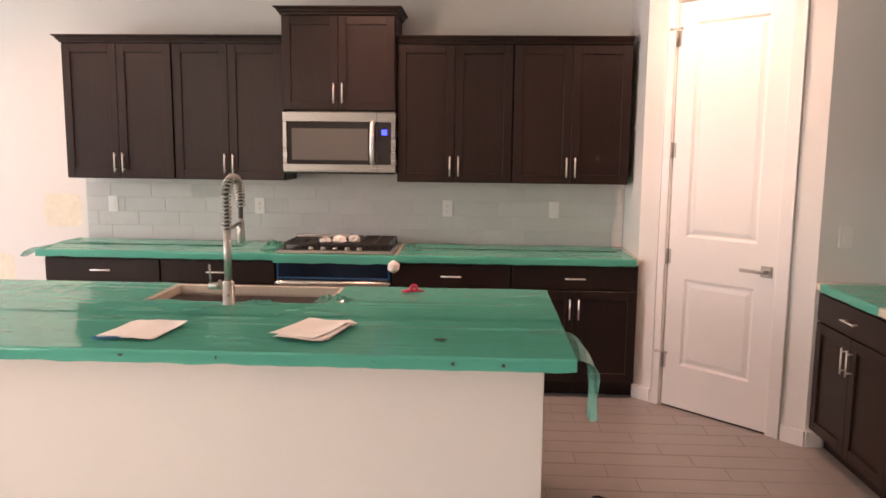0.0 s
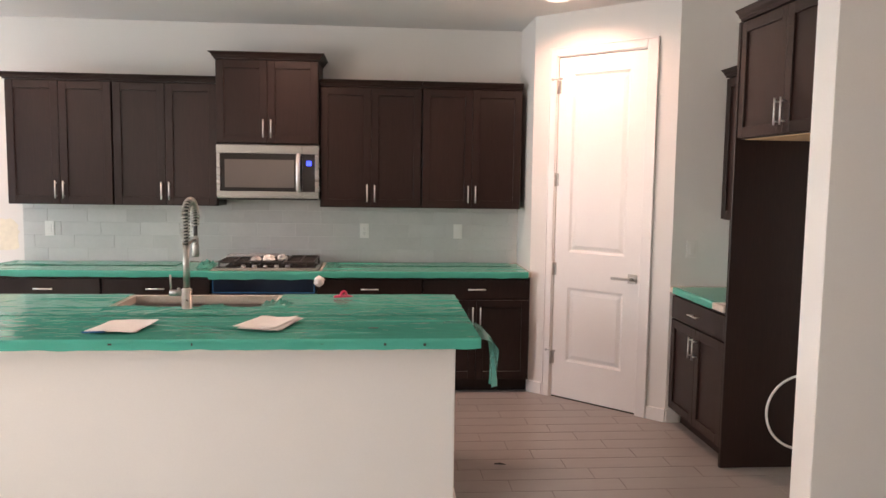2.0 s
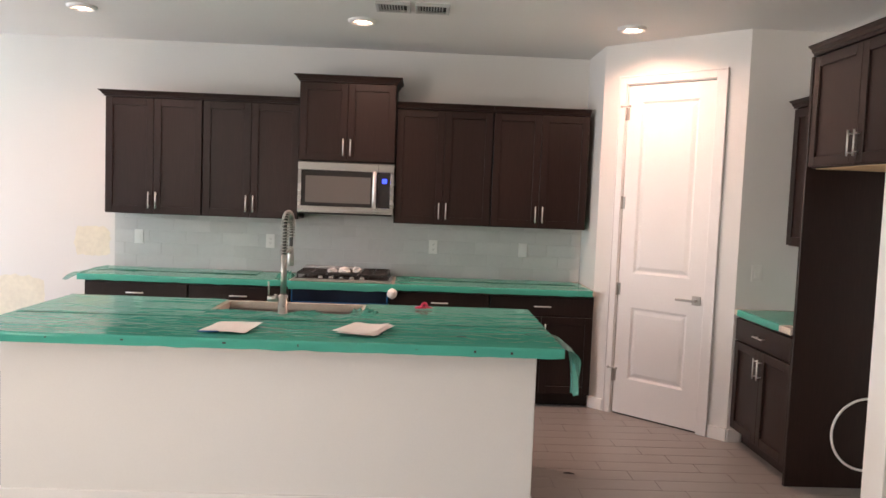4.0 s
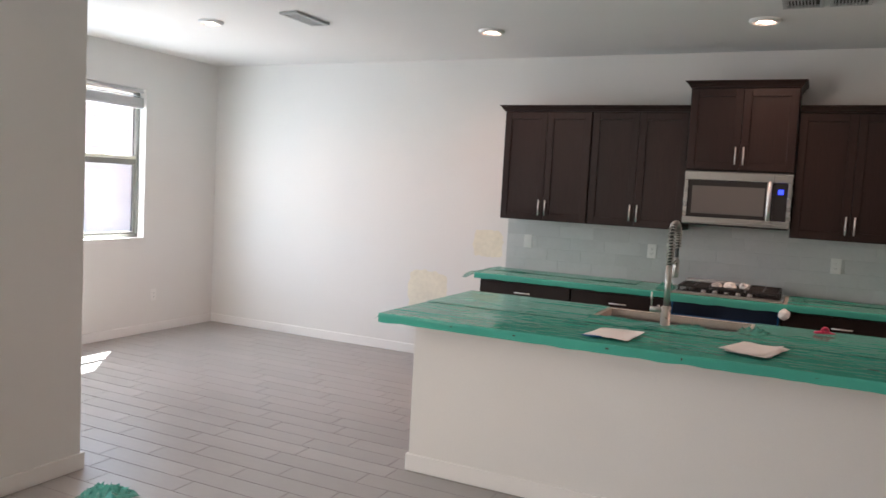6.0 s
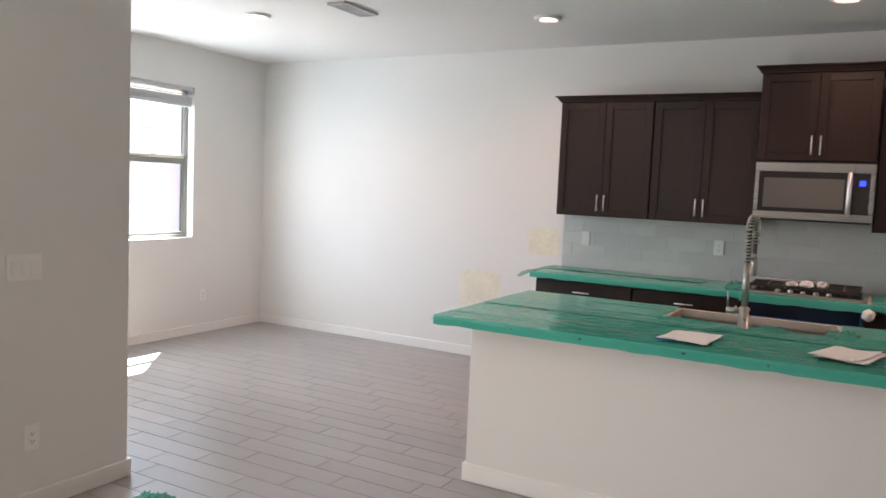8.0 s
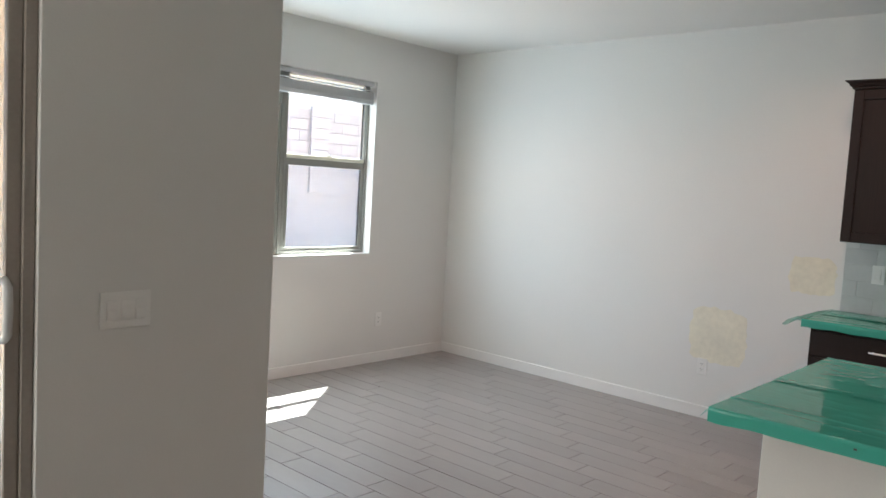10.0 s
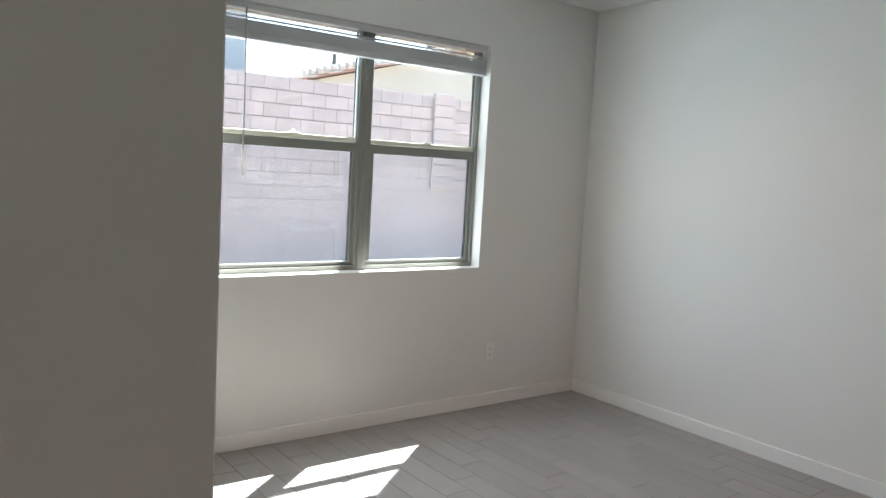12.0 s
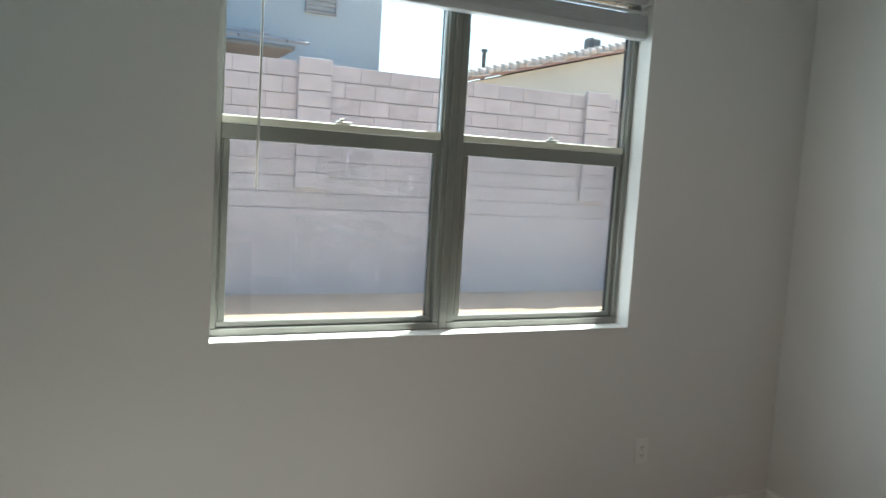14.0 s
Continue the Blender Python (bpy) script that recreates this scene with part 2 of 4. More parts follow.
def boxes(name, mat, rows, parent=None, bevel=0.003, label="", seg=1):
    bm = bmesh.new()
    for r in rows:
        add_box(bm, *r, bevel=bevel, seg=seg)
    return done(bm, name, mat, parent, label)


def tube(name, mat, pts, radius, parent=None, sides=10, label=""):
    bm = bmesh.new()
    add_tube(bm, pts, radius, sides)
    return done(bm, name, mat, parent, label)


def thing(name, m, label, category, group=""):
    ob = new(name)
    ob.empty_display_size = 0.1
    ob.matrix_basis = m
    return tagged(ob, label, category, group)


def structure(ob, label, category):
    return tagged(ob, label, category, kind="structure")


def arc(cx, cy, r, a0, a1, n):
    return [(cx + r * math.cos(radians(a0 + (a1 - a0) * i / n)), cy + r * math.sin(radians(a0 + (a1 - a0) * i / n))) for i in range(n + 1)]


# ---- the plan ----
H = 2.81                      # ceiling
BACK, WEST, SLIDE_X = 5.50, -6.356, -3.82
NOOK_S, SOUTH, EAST = 1.781, -6.00, 2.495
RET_X = 1.06                  # the pantry's corner
D0, D1 = Vector((1.06, 4.93)), Vector((1.85, 4.14))
WIN = (2.70, 4.515, 0.962, 2.422)
DOOR_Y0, DOOR_Y1, DOOR_TOP = -1.70, 0.96, 2.46

wall_north = boxes("wall_north", WALL, [(WEST - 0.2, EAST + 0.3, BACK, BACK + 0.15, 0, H)], bevel=0)
structure(wall_north, "off-white painted back wall with orange-peel texture", "wall")
y0, y1, z0, z1 = WIN
wall_west = boxes("wall_west", WALL, [(WEST - 0.16, WEST, NOOK_S - 0.13, y0, 0, H), (WEST - 0.16, WEST, y1, BACK, 0, H),
                                      (WEST - 0.16, WEST, y0, y1, 0, z0), (WEST - 0.16, WEST, y0, y1, z1, H)], bevel=0)
structure(wall_west, "off-white painted wall with a double window opening", "wall")
wall_slider = boxes("wall_slider", WALL, [(SLIDE_X - 0.16, SLIDE_X, DOOR_Y1, NOOK_S, 0, H), (SLIDE_X - 0.16, SLIDE_X, SOUTH, DOOR_Y0, 0, H),
                                          (SLIDE_X - 0.16, SLIDE_X, DOOR_Y0, DOOR_Y1, DOOR_TOP, H)], bevel=0.004)
structure(wall_slider, "off-white painted wall beside the glass patio door", "wall")
NW = (-6.13, -4.85, 0.97, 2.47)   # the window in the nook's other outer wall
wall_nook = boxes("wall_nook", WALL, [(WEST, NW[0], NOOK_S - 0.13, NOOK_S, 0, H), (NW[1], SLIDE_X - 0.162, NOOK_S - 0.13, NOOK_S, 0, H),
                                      (NW[0], NW[1], NOOK_S - 0.13, NOOK_S, 0, NW[2]), (NW[0], NW[1], NOOK_S - 0.13, NOOK_S, NW[3], H)], bevel=0)
structure(wall_nook, "off-white painted nook wall with a window", "wall")
wall_patio = boxes("wall_patio", STUCCO_TAN, [(WEST - 0.80, NW[0], NOOK_S - 0.205, NOOK_S - 0.132, -0.1, 3.1), (NW[1], SLIDE_X - 0.162, NOOK_S - 0.20, NOOK_S - 0.132, -0.1, 3.1),
                                              (NW[0], NW[1], NOOK_S - 0.20, NOOK_S - 0.132, -0.1, NW[2]), (NW[0], NW[1], NOOK_S - 0.20, NOOK_S - 0.132, NW[3], 3.1)], bevel=0)
structure(wall_patio, "tan stucco outside wall of the patio", "wall")
structure(boxes("wall_south", WALL, [(SLIDE_X - 0.16, 5.15, SOUTH - 0.15, SOUTH, 0, H)], bevel=0), "plain off-white painted wall", "wall")
structure(boxes("wall_east", WALL, [(EAST, EAST + 0.15, 2.346, BACK, 0, H)], bevel=0), "plain off-white painted wall behind cabinets", "wall")
structure(boxes("wall_side", WALL, [(5.0, 5.15, SOUTH, 2.19, 0, H)], bevel=0), "plain off-white painted wall", "wall")
structure(boxes("wall_end", WALL, [(1.72, 5.15, 2.19, 2.345, 0, H)], bevel=0.004), "off-white painted wall end beside the refrigerator space", "wall")
structure(boxes("wall_return", WALL, [(RET_X, RET_X + 0.12, D0.y, BACK, 0, H)], bevel=0), "short off-white return wall at the counter's end", "wall")
structure(boxes("wall_pantry_side", WALL, [(D1.x, EAST, D1.y, D1.y + 0.12, 0, H)], bevel=0), "off-white wall beside the pantry door", "wall")

# the pantry's slanting wall: local x runs along the wall, local y into the pantry
SLANT = pose(D0.x, D0.y, 0, 0, 0, -45)
SLANT_LEN = (D1 - D0).length
DA, DB, DH = 0.198, 0.906, 2.508           # the door's opening along the wall
wall_pantry = boxes("wall_pantry", WALL, [(0, DA, 0, 0.12, 0, H), (DB, SLANT_LEN, 0, 0.12, 0, H), (DA, DB, 0, 0.12, DH, H)], bevel=0)
wall_pantry.matrix_basis = SLANT
structure(wall_pantry, "off-white slanting wall around the pantry door", "wall")

ceiling = boxes("ceiling", CEIL, [(WEST - 0.2, 5.2, SOUTH - 0.2, BACK + 0.2, H, H + 0.15)], bevel=0)
structure(ceiling, "flat off-white painted ceiling", "ceiling")


def baseboard(name, m, length, top=0.090):
    """Local x along the wall, the wall at y = 0, the room at -y."""
    ob = boxes(name, TRIM, [(0, length, -0.016, -0.0005, 0, top)], bevel=0.004, seg=2)
    ob.matrix_basis = m
    return structure(ob, "white painted wooden baseboard", "baseboard")


baseboard("baseboard_north", pose(WEST, BACK, 0), 3.48)
baseboard("baseboard_west", pose(WEST, NOOK_S, 0, 0, 0, 90), BACK - NOOK_S)
baseboard("baseboard_slider", pose(SLIDE_X, DOOR_Y1 + 0.01, 0, 0, 0, 90), NOOK_S - DOOR_Y1 + 0.003)
baseboard("baseboard_slider_end", pose(SLIDE_X + 0.014, NOOK_S, 0, 0, 0, 180), 0.16)
baseboard("baseboard_pantry_a", SLANT, DA - 0.065)
baseboard("baseboard_pantry_b", SLANT @ pose(DB + 0.078, 0, 0), SLANT_LEN - DB - 0.078)
baseboard("baseboard_return", pose(RET_X, BACK - 0.64, 0, 0, 0, -90), BACK - 0.64 - D0.y + 0.01) if BACK - 0.64 - D0.y > 0.05 else None
baseboard("baseboard_pantry_side", pose(D1.x, D1.y, 0), 0.09)
baseboard("baseboard_end", pose(1.72, 2.345, 0, 0, 0, -90), 0.155)
baseboard("baseboard_end_front", pose(1.708, 2.19, 0), 3.2)


# ---- primer patches on the back wall ----
def patch(x, z, w, h, seed):
    rnd = random.Random(seed)
    bm = bmesh.new()
    ring = []
    for k in range(36):
        a = 2 * math.pi * k / 36
        c, s = math.cos(a), math.sin(a)
        r = 1 / max(abs(c), abs(s)) ** 0.75 * (0.93 + 0.13 * rnd.random())
        ring.append((x + c * r * w / 2, z + s * r * h / 2))
    low = [bm.verts.new((px, BACK - 0.0002, pz)) for px, pz in ring]
    top = [bm.verts.new((px, BACK - 0.0012, pz)) for px, pz in ring]
    bm.faces.new(top)
    for k in range(36):
        bm.faces.new((low[k], low[(k + 1) % 36], top[(k + 1) % 36], top[k]))
    structure(done(bm, "wall_patch", PATCH), "yellowish unpainted repair patch on the white wall", "wall patch")


patch(-3.66, 0.62, 0.42, 0.40, 3)
patch(-3.06, 1.13, 0.30, 0.25, 8)


# ---- windows ----
def sash_window(name, m, width, height, rail, screen, upper, label, frame_mat=ALMOND):
    """Two single-hung units side by side where wide. Local x along the wall, y outwards, z up from the opening's foot."""
    w = new(name)
    w.matrix_basis = m
    structure(w, label, "window")
    units = 2 if width > 1.5 else 1
    bays = [(0.0, width)] if units == 1 else [(0.0, width / 2 + 0.008), (width / 2 + 0.042, width)]
    if units == 2:
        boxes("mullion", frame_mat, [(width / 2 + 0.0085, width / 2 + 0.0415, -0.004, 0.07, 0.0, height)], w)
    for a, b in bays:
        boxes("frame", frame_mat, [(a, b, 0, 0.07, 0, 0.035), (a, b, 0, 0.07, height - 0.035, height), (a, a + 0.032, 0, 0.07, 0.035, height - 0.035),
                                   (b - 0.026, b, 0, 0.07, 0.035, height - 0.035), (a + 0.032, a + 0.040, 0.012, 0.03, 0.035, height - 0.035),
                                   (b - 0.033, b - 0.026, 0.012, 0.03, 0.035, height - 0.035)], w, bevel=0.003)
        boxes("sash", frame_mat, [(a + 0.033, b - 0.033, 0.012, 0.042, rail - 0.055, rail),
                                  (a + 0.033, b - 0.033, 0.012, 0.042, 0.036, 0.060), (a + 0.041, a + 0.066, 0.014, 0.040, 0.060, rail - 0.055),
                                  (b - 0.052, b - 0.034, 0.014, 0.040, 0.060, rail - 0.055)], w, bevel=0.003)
        # bead in the paler vinyl: sunlit strip above the rail, painted
        boxes("glazing_bead", SUNLIT_BEAD, [(a + 0.033, b - 0.033, 0.006, 0.045, rail + 0.001, rail + 0.03)], w, bevel=0.003)
        boxes("gasket", SLOT, [(b - 0.056, b - 0.0525, 0.020, 0.036, 0.060, rail - 0.055), (b - 0.033, b - 0.028, 0.045, 0.055, rail + 0.03, height - 0.035)], w, bevel=0)
        c = (a + b) / 2 + 0.02
        boxes("latch", NICKEL, [(c - 0.03, c + 0.03, -0.004, 0.012, rail + 0.0305, rail + 0.038), (c - 0.018, c - 0.004, -0.012, 0.006, rail + 0.0385, rail + 0.050)], w, bevel=0.002)
        for kind, mat, zz in (("pane", GLASS, (0.060, rail - 0.055)), ("pane", upper, (rail + 0.03, height - 0.035))):
            g = boxes(kind, mat, [(a + 0.033, b - 0.034, 0.030, 0.034, *zz)], w, bevel=0)
            g.visible_shadow = False
        if screen:
            s = boxes("insect_screen", SCREEN, [(a + 0.036, b - 0.036, 0.054, 0.0555, 0.036, rail - 0.02)], w, bevel=0, label="fine grey insect screen outside the lower pane")
            s.visible_shadow = False
    return w


WEST_FRAME = pose(WEST - 0.085, WIN[0], WIN[2], 0, 0, 90)
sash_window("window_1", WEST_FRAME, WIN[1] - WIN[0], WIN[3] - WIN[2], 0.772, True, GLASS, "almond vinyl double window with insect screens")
sash_window("window_2", pose(NW[1], NOOK_S - 0.115, NW[2], 0, 0, 180), NW[1] - NW[0], NW[3] - NW[2], 0.76, True, TEAL_PANE,
            "almond window with a translucent teal upper pane", TRIM)
structure(boxes("window_sill", TRIM, [(WEST - 0.084, WEST + 0.004, WIN[0] + 0.001, WIN[1] - 0.001, WIN[2], WIN[2] + 0.006)], bevel=0.002), "white painted drywall window sill", "sill")

# raised blind at the window's head
blind = thing("window_blind", pose(WEST - 0.045, 0, 0), "white horizontal blind raised to the window's head", "blind")
ya, yb = WIN[0] + 0.012, WIN[1] - 0.012
boxes("headrail", BLIND, [(-0.026, 0.026, ya, yb, WIN[3] - 0.036, WIN[3] - 0.002)], blind)
boxes("slat", BLIND, [(-0.025, 0.025, ya + 0.006, yb - 0.006, WIN[3] - 0.075, WIN[3] - 0.072)], blind, bevel=0)
boxes("slat_stack", BLIND, [(-0.025 + 0.0015 * (k % 2), 0.025 + 0.0015 * (k % 2), ya + 0.006, yb - 0.006, 2.232 + 0.022 + 0.0066 * k, 2.232 + 0.022 + 0.0066 * k + 0.0052) for k in range(12)], blind, bevel=0)
boxes("bottom_rail", BLIND, [(-0.027, 0.027, ya + 0.004, yb - 0.004, 2.232, 2.264)], blind, bevel=0.004)
for yy in (ya - 0.001, yb + 0.001):
    boxes("bracket", PLASTIC, [(-0.03, 0.03, yy - 0.007, yy + 0.007, WIN[3] - 0.045, WIN[3] - 0.001)], blind)
bm = bmesh.new()
for yy in (ya + 0.16, (ya + yb) / 2 - 0.06, (ya + yb) / 2 + 0.12, yb - 0.16):
    add_tube(bm, [(0.0, yy, 2.34), (0.0, yy, WIN[3] - 0.03)], 0.0015, 5)
tagged(done(bm, "lift_cord", BLIND, blind), kind="stuff")
tube("tilt_wand", NICKEL, [(0.032, 2.846, WIN[3] - 0.03), (0.034, 2.846, 2.1), (0.034, 2.846, 1.512)], 0.0045, blind, 8, "thin grey tilt wand")

# ---- sliding patio door ----
pd = new("door_1")
pd.matrix_basis = pose(SLIDE_X - 0.05, 0, 0)
structure(pd, "tan framed sliding glass patio door, closed", "door")
A, B, T = DOOR_Y0, DOOR_Y1, DOOR_TOP
boxes("frame", BRONZE, [(-0.05, 0.035, A + 0.001, A + 0.036, 0.0, T - 0.001), (-0.05, 0.035, B - 0.036, B - 0.001, 0.0, T - 0.001), (-0.05, 0.035, A + 0.036, B - 0.036, T - 0.05, T - 0.001),
                        (-0.05, 0.035, A + 0.036, B - 0.036, 0.0, 0.03)], pd)
mid = (A + B) / 2 - 0.28
for a, b, x in ((A + 0.036, mid + 0.03, -0.03), (mid - 0.03, B - 0.036, 0.008)):
    boxes("sash", BRONZE, [(x - 0.015, x + 0.015, a, a + 0.042, 0.031, T - 0.051), (x - 0.015, x + 0.015, b - 0.042, b, 0.031, T - 0.051),
                           (x - 0.015, x + 0.015, a + 0.042, b - 0.042, 0.031, 0.11), (x - 0.015, x + 0.015, a + 0.042, b - 0.042, T - 0.12, T - 0.051)], pd)
    g = boxes("pane", GLASS, [(x - 0.003, x + 0.003, a + 0.038, b - 0.038, 0.10, T - 0.11)], pd, bevel=0)
    g.visible_shadow = False
bm = bmesh.new()
add_tube(bm, [(0.02, B - 0.08, 1.06), (0.055, B - 0.08, 1.08), (0.062, B - 0.08, 1.15), (0.055, B - 0.08, 1.22), (0.02, B - 0.08, 1.24)], 0.013, 8)
done(bm, "handle", VENT, pd, "grey pull handle")


# ---- cabinets ----
def bar_handle(parent, x, y, z, length, upright):
    """A slim bar pull standing off the front face at local y."""
    r = 0.0052
    if upright:
        pts, posts = [(x, y - 0.03, z), (x, y - 0.03, z + length)], [(x, z + 0.018), (x, z + length - 0.018)]
    else:
        pts, posts = [(x, y - 0.03, z), (x + length, y - 0.03, z)], [(x + 0.018, z), (x + length - 0.018, z)]
    bm = bmesh.new()
    add_tube(bm, pts, r, 8)
    for px, pz in posts:
        add_tube(bm, [(px, y, pz), (px, y - 0.03, pz)], r * 0.8, 6)
    return done(bm, "handle", BRIGHT_NICKEL, parent, "satin nickel bar handle")


def shaker(name, parent, x0, x1, z0, z1, rail=0.056):
    """A framed cabinet front with a recessed panel, its back at local y = 0."""
    bm = bmesh.new()
    t = 0.021
    for r in ((x0, x0 + rail, z0, z1), (x1 - rail, x1, z0, z1), (x0 + rail, x1 - rail, z0, z0 + rail), (x0 + rail, x1 - rail, z1 - rail, z1)):
        add_box(bm, r[0], r[1], -t, -0.001, r[2], r[3], bevel=0.0018)
    add_box(bm, x0 + rail - 0.002, x1 - rail + 0.002, -0.010, -0.002, z0 + rail - 0.002, z1 - rail + 0.002)
    return done(bm, name, ESPRESSO, parent)


def slab_front(name, parent, x0, x1, z0, z1):
    return boxes(name, ESPRESSO, [(x0, x1, -0.021, -0.001, z0, z1)], parent, bevel=0.003)


def crown(parent, w, z, h, out, depth, left=True, right=True):
    """A flared crown moulding round the top, mitred at the corners."""
    prof = [(0.0, 0.0), (0.006, 0.0), (0.008, h * 0.22), (0.018, h * 0.34), (out * 0.55, h * 0.62), (out * 0.86, h * 0.80), (out * 0.9, h * 0.86), (out, h * 0.88), (out, h), (0.0, h)]
    bm = bmesh.new()
    rows = []
    for o, zz in prof:
        xa, xb = -(o if left else 0), w + (o if right else 0)
        rows.append([bm.verts.new(p) for p in ((xa, depth, z + zz), (xa, -0.02 - o, z + zz), (xb, -0.02 - o, z + zz), (xb, depth, z + zz))])
    for a, b in zip(rows, rows[1:]):
        for k in range(3):
            bm.faces.new((a[k], a[k + 1], b[k + 1], b[k]))
    bm.faces.new(rows[-1])
    bm.faces.new(rows[0][::-1])
    return done(bm, "crown_moulding", ESPRESSO, parent)


def upper_cabinet(m, w, height, depth, label, handle_at=0.045, crown_h=0.048, ends=(False, False), under=None):
    c = thing("upper_cabinet", m, label, "cabinet", "kitchen wall cabinets")
    boxes("body", ESPRESSO, [(0, w, 0, depth, 0, height)], c, bevel=0.0015)
    if under:
        boxes("bottom_panel", under, [(0.02, w - 0.02, 0.02, depth - 0.01, -0.004, -0.0005)], c, bevel=0, label="bare plywood underside")
    half = w / 2
    for a, b, hx in ((0.006, half - 0.0015, half - 0.0285), (half + 0.0015, w - 0.006, half + 0.0285)):
        d = shaker("door", c, a, b, 0.006, height - 0.012)
        bar_handle(d, hx, -0.021, handle_at, 0.132, True)
    crown(c, w, height - 0.004, crown_h, 0.042, depth, *ends)
    return c


def base_cabinet(m, w, label, depth=0.59, handle_x=None, film_back=False):
    c = thing("base_cabinet", m, label, "cabinet", "kitchen base cabinets")
    boxes("body", ESPRESSO, [(0, w, 0, depth, 0.10, 0.884)], c, bevel=0.0015)
    boxes("toe_kick", ESPRESSO, [(0, w, 0.07, depth, 0.0, 0.0995)], c, bevel=0)
    dr = slab_front("drawer", c, 0.006, w - 0.006, 0.722, 0.868)
    bar_handle(dr, w / 2 - 0.066, -0.021, 0.795, 0.132, False)
    half = w / 2
    for a, b, hx in ((0.006, half - 0.0015, half - 0.0285), (half + 0.0015, w - 0.006, half + 0.0285)):
        d = shaker("door", c, a, b, 0.112, 0.712)
        bar_handle(d, hx, -0.021, 0.53, 0.132, True)
    return c


UPF, BSF = BACK - 0.315, BACK - 0.61
U = "dark espresso two-door wall cabinet with crown moulding, hung above the counter"
UZ, UH = 1.385, 0.92
for x, w, ends in ((-2.83, 0.764, (True, False)), (-2.064, 0.764, (False, False)), (-0.535, 0.776, (False, False)), (0.243, 0.776, (False, False))):
    upper_cabinet(pose(x, UPF, UZ), w, UH, 0.314, U, ends=ends)
upper_cabinet(pose(-1.298, BACK - 0.38, 1.857), 0.761, 0.622, 0.379, "taller espresso cabinet with crown moulding above the microwave", ends=(True, True), crown_h=0.05)
Bt = "dark espresso base cabinet with drawer and doors under the counter"
for x, w in ((-2.857, 0.785), (-2.070, 0.770), (-0.535, 0.776), (0.243, 0.812)):
    base_cabinet(pose(x, BSF, 0), w, Bt)

# the run along the east wall
EF = EAST - 0.61
base_cabinet(pose(EF, D1.y - 0.006, 0, 0, 0, -90), 0.79, "dark espresso base cabinet beside the refrigerator space")
upper_cabinet(pose(EAST - 0.306, D1.y - 0.006, 1.372, 0, 0, -90), 0.79, 0.925, 0.305, "dark espresso wall cabinet beside the refrigerator space", ends=(False, False))
fp = thing("refrigerator_panel", pose(EF - 0.025, 3.318, 0), "tall dark espresso end panel beside the empty refrigerator space", "panel")
boxes("panel", ESPRESSO, [(0, 0.634, 0, 0.024, 0, 2.478)], fp, bevel=0.002)
upper_cabinet(pose(EF, 3.316, 1.852, 0, 0, -90), 0.95, 0.63, 0.608, "deep espresso cabinet above the empty refrigerator space", ends=(False, True), under=PLY, crown_h=0.055)
hose = thing("water_hose", pose(2.322, 3.302, 0.328), "coiled white plastic water line hanging in the refrigerator space", "hose")
bm = bmesh.new()
add_tube(bm, [(0.215 * math.cos(a), -0.002 - 0.010 * (a / 6.3), 0.212 * math.sin(a)) for a in [2.2 * math.pi * k / 60 + 0.3 for k in range(61)]], 0.0075, 8)
done(bm, "tube", PLASTIC, hose)


# ---- counters, sink and green film ----
def creases(x, y, seed, amp):
    """Long sharp pleats that run along the counter, broken here and there."""
    lift = 0.0
    for k in range(5):
        line = 0.09 + 0.137 * k + 0.05 * math.sin(seed * 3.1 + k * 2.3) + 0.03 * noise.noise(Vector((x * 0.9, seed, k)))
        here = max(0.0, noise.noise(Vector((x * 1.6, seed + k * 3.7, 5.0))) - 0.03)
        away = abs((y - 2.5) % 0.66 - line)
        lift += amp * 1.2 * min(1.0, here * 2.2) * max(0.0, 1 - away / 0.013)
    return lift


def sheet(name, parent, mat, x0, x1, y0, y1, z, nx, ny, amp, seed, drop=None):
    """A slightly wrinkled sheet with a thin body; drop: how far its front (low y) edge hangs down."""
    bm = bmesh.new()
    grid = []
    ys = [y0 + (y1 - y0) * j / ny for j in range(ny + 1)]
    rows = [(y, 0.0, 0.0) for y in ys]
    if drop:
        rows = [(y0 - 0.004, -drop * (1 - k / 4), 1.0) for k in range(4)] + [(y0 - 0.002, -0.002, 0.5)] + rows
    for y, dz, hang in rows:
        r = []
        for i in range(nx + 1):
            x = x0 + (x1 - x0) * i / nx
            w = noise.noise(Vector((x * 3.0 + seed, y * 4, seed))) + 0.4 * noise.noise(Vector((x * 7, y * 9 + seed, 1.7)))
            ridge = 1 - abs(noise.noise(Vector((x * 2.6 + seed, y * 6 + 0.8 * noise.noise(Vector((x * 3, y * 3, seed))), 2.0 * seed))))
            fold = 1 - abs(noise.noise(Vector((x * 6 + y * 4, y * 5 - x * 3, seed + 3.0))))
            lift = 0.5 * amp * max(0.0, w + 0.25) + 0.7 * amp * max(0.0, ridge - 0.90) * 10 * max(0.0, w + 0.2) + 0.5 * amp * max(0.0, fold - 0.93) * 14
            lift = 0.6 * lift + creases(x, y, seed, amp) * (1 - hang)
            edge = 0.006 * noise.noise(Vector((x * 9, seed, 4.0))) * hang
            r.append(bm.verts.new((x, y - lift * hang * 0.7, z + dz + lift * (1 - hang * 0.6) + edge * (1 if dz < -0.01 else 0))))
        grid.append(r)
    for a, b in zip(grid, grid[1:]):
        for k in range(nx):
            f = bm.faces.new((a[k], a[k + 1], b[k + 1], b[k]))
            f.smooth = True
    return done(bm, name, mat, parent)


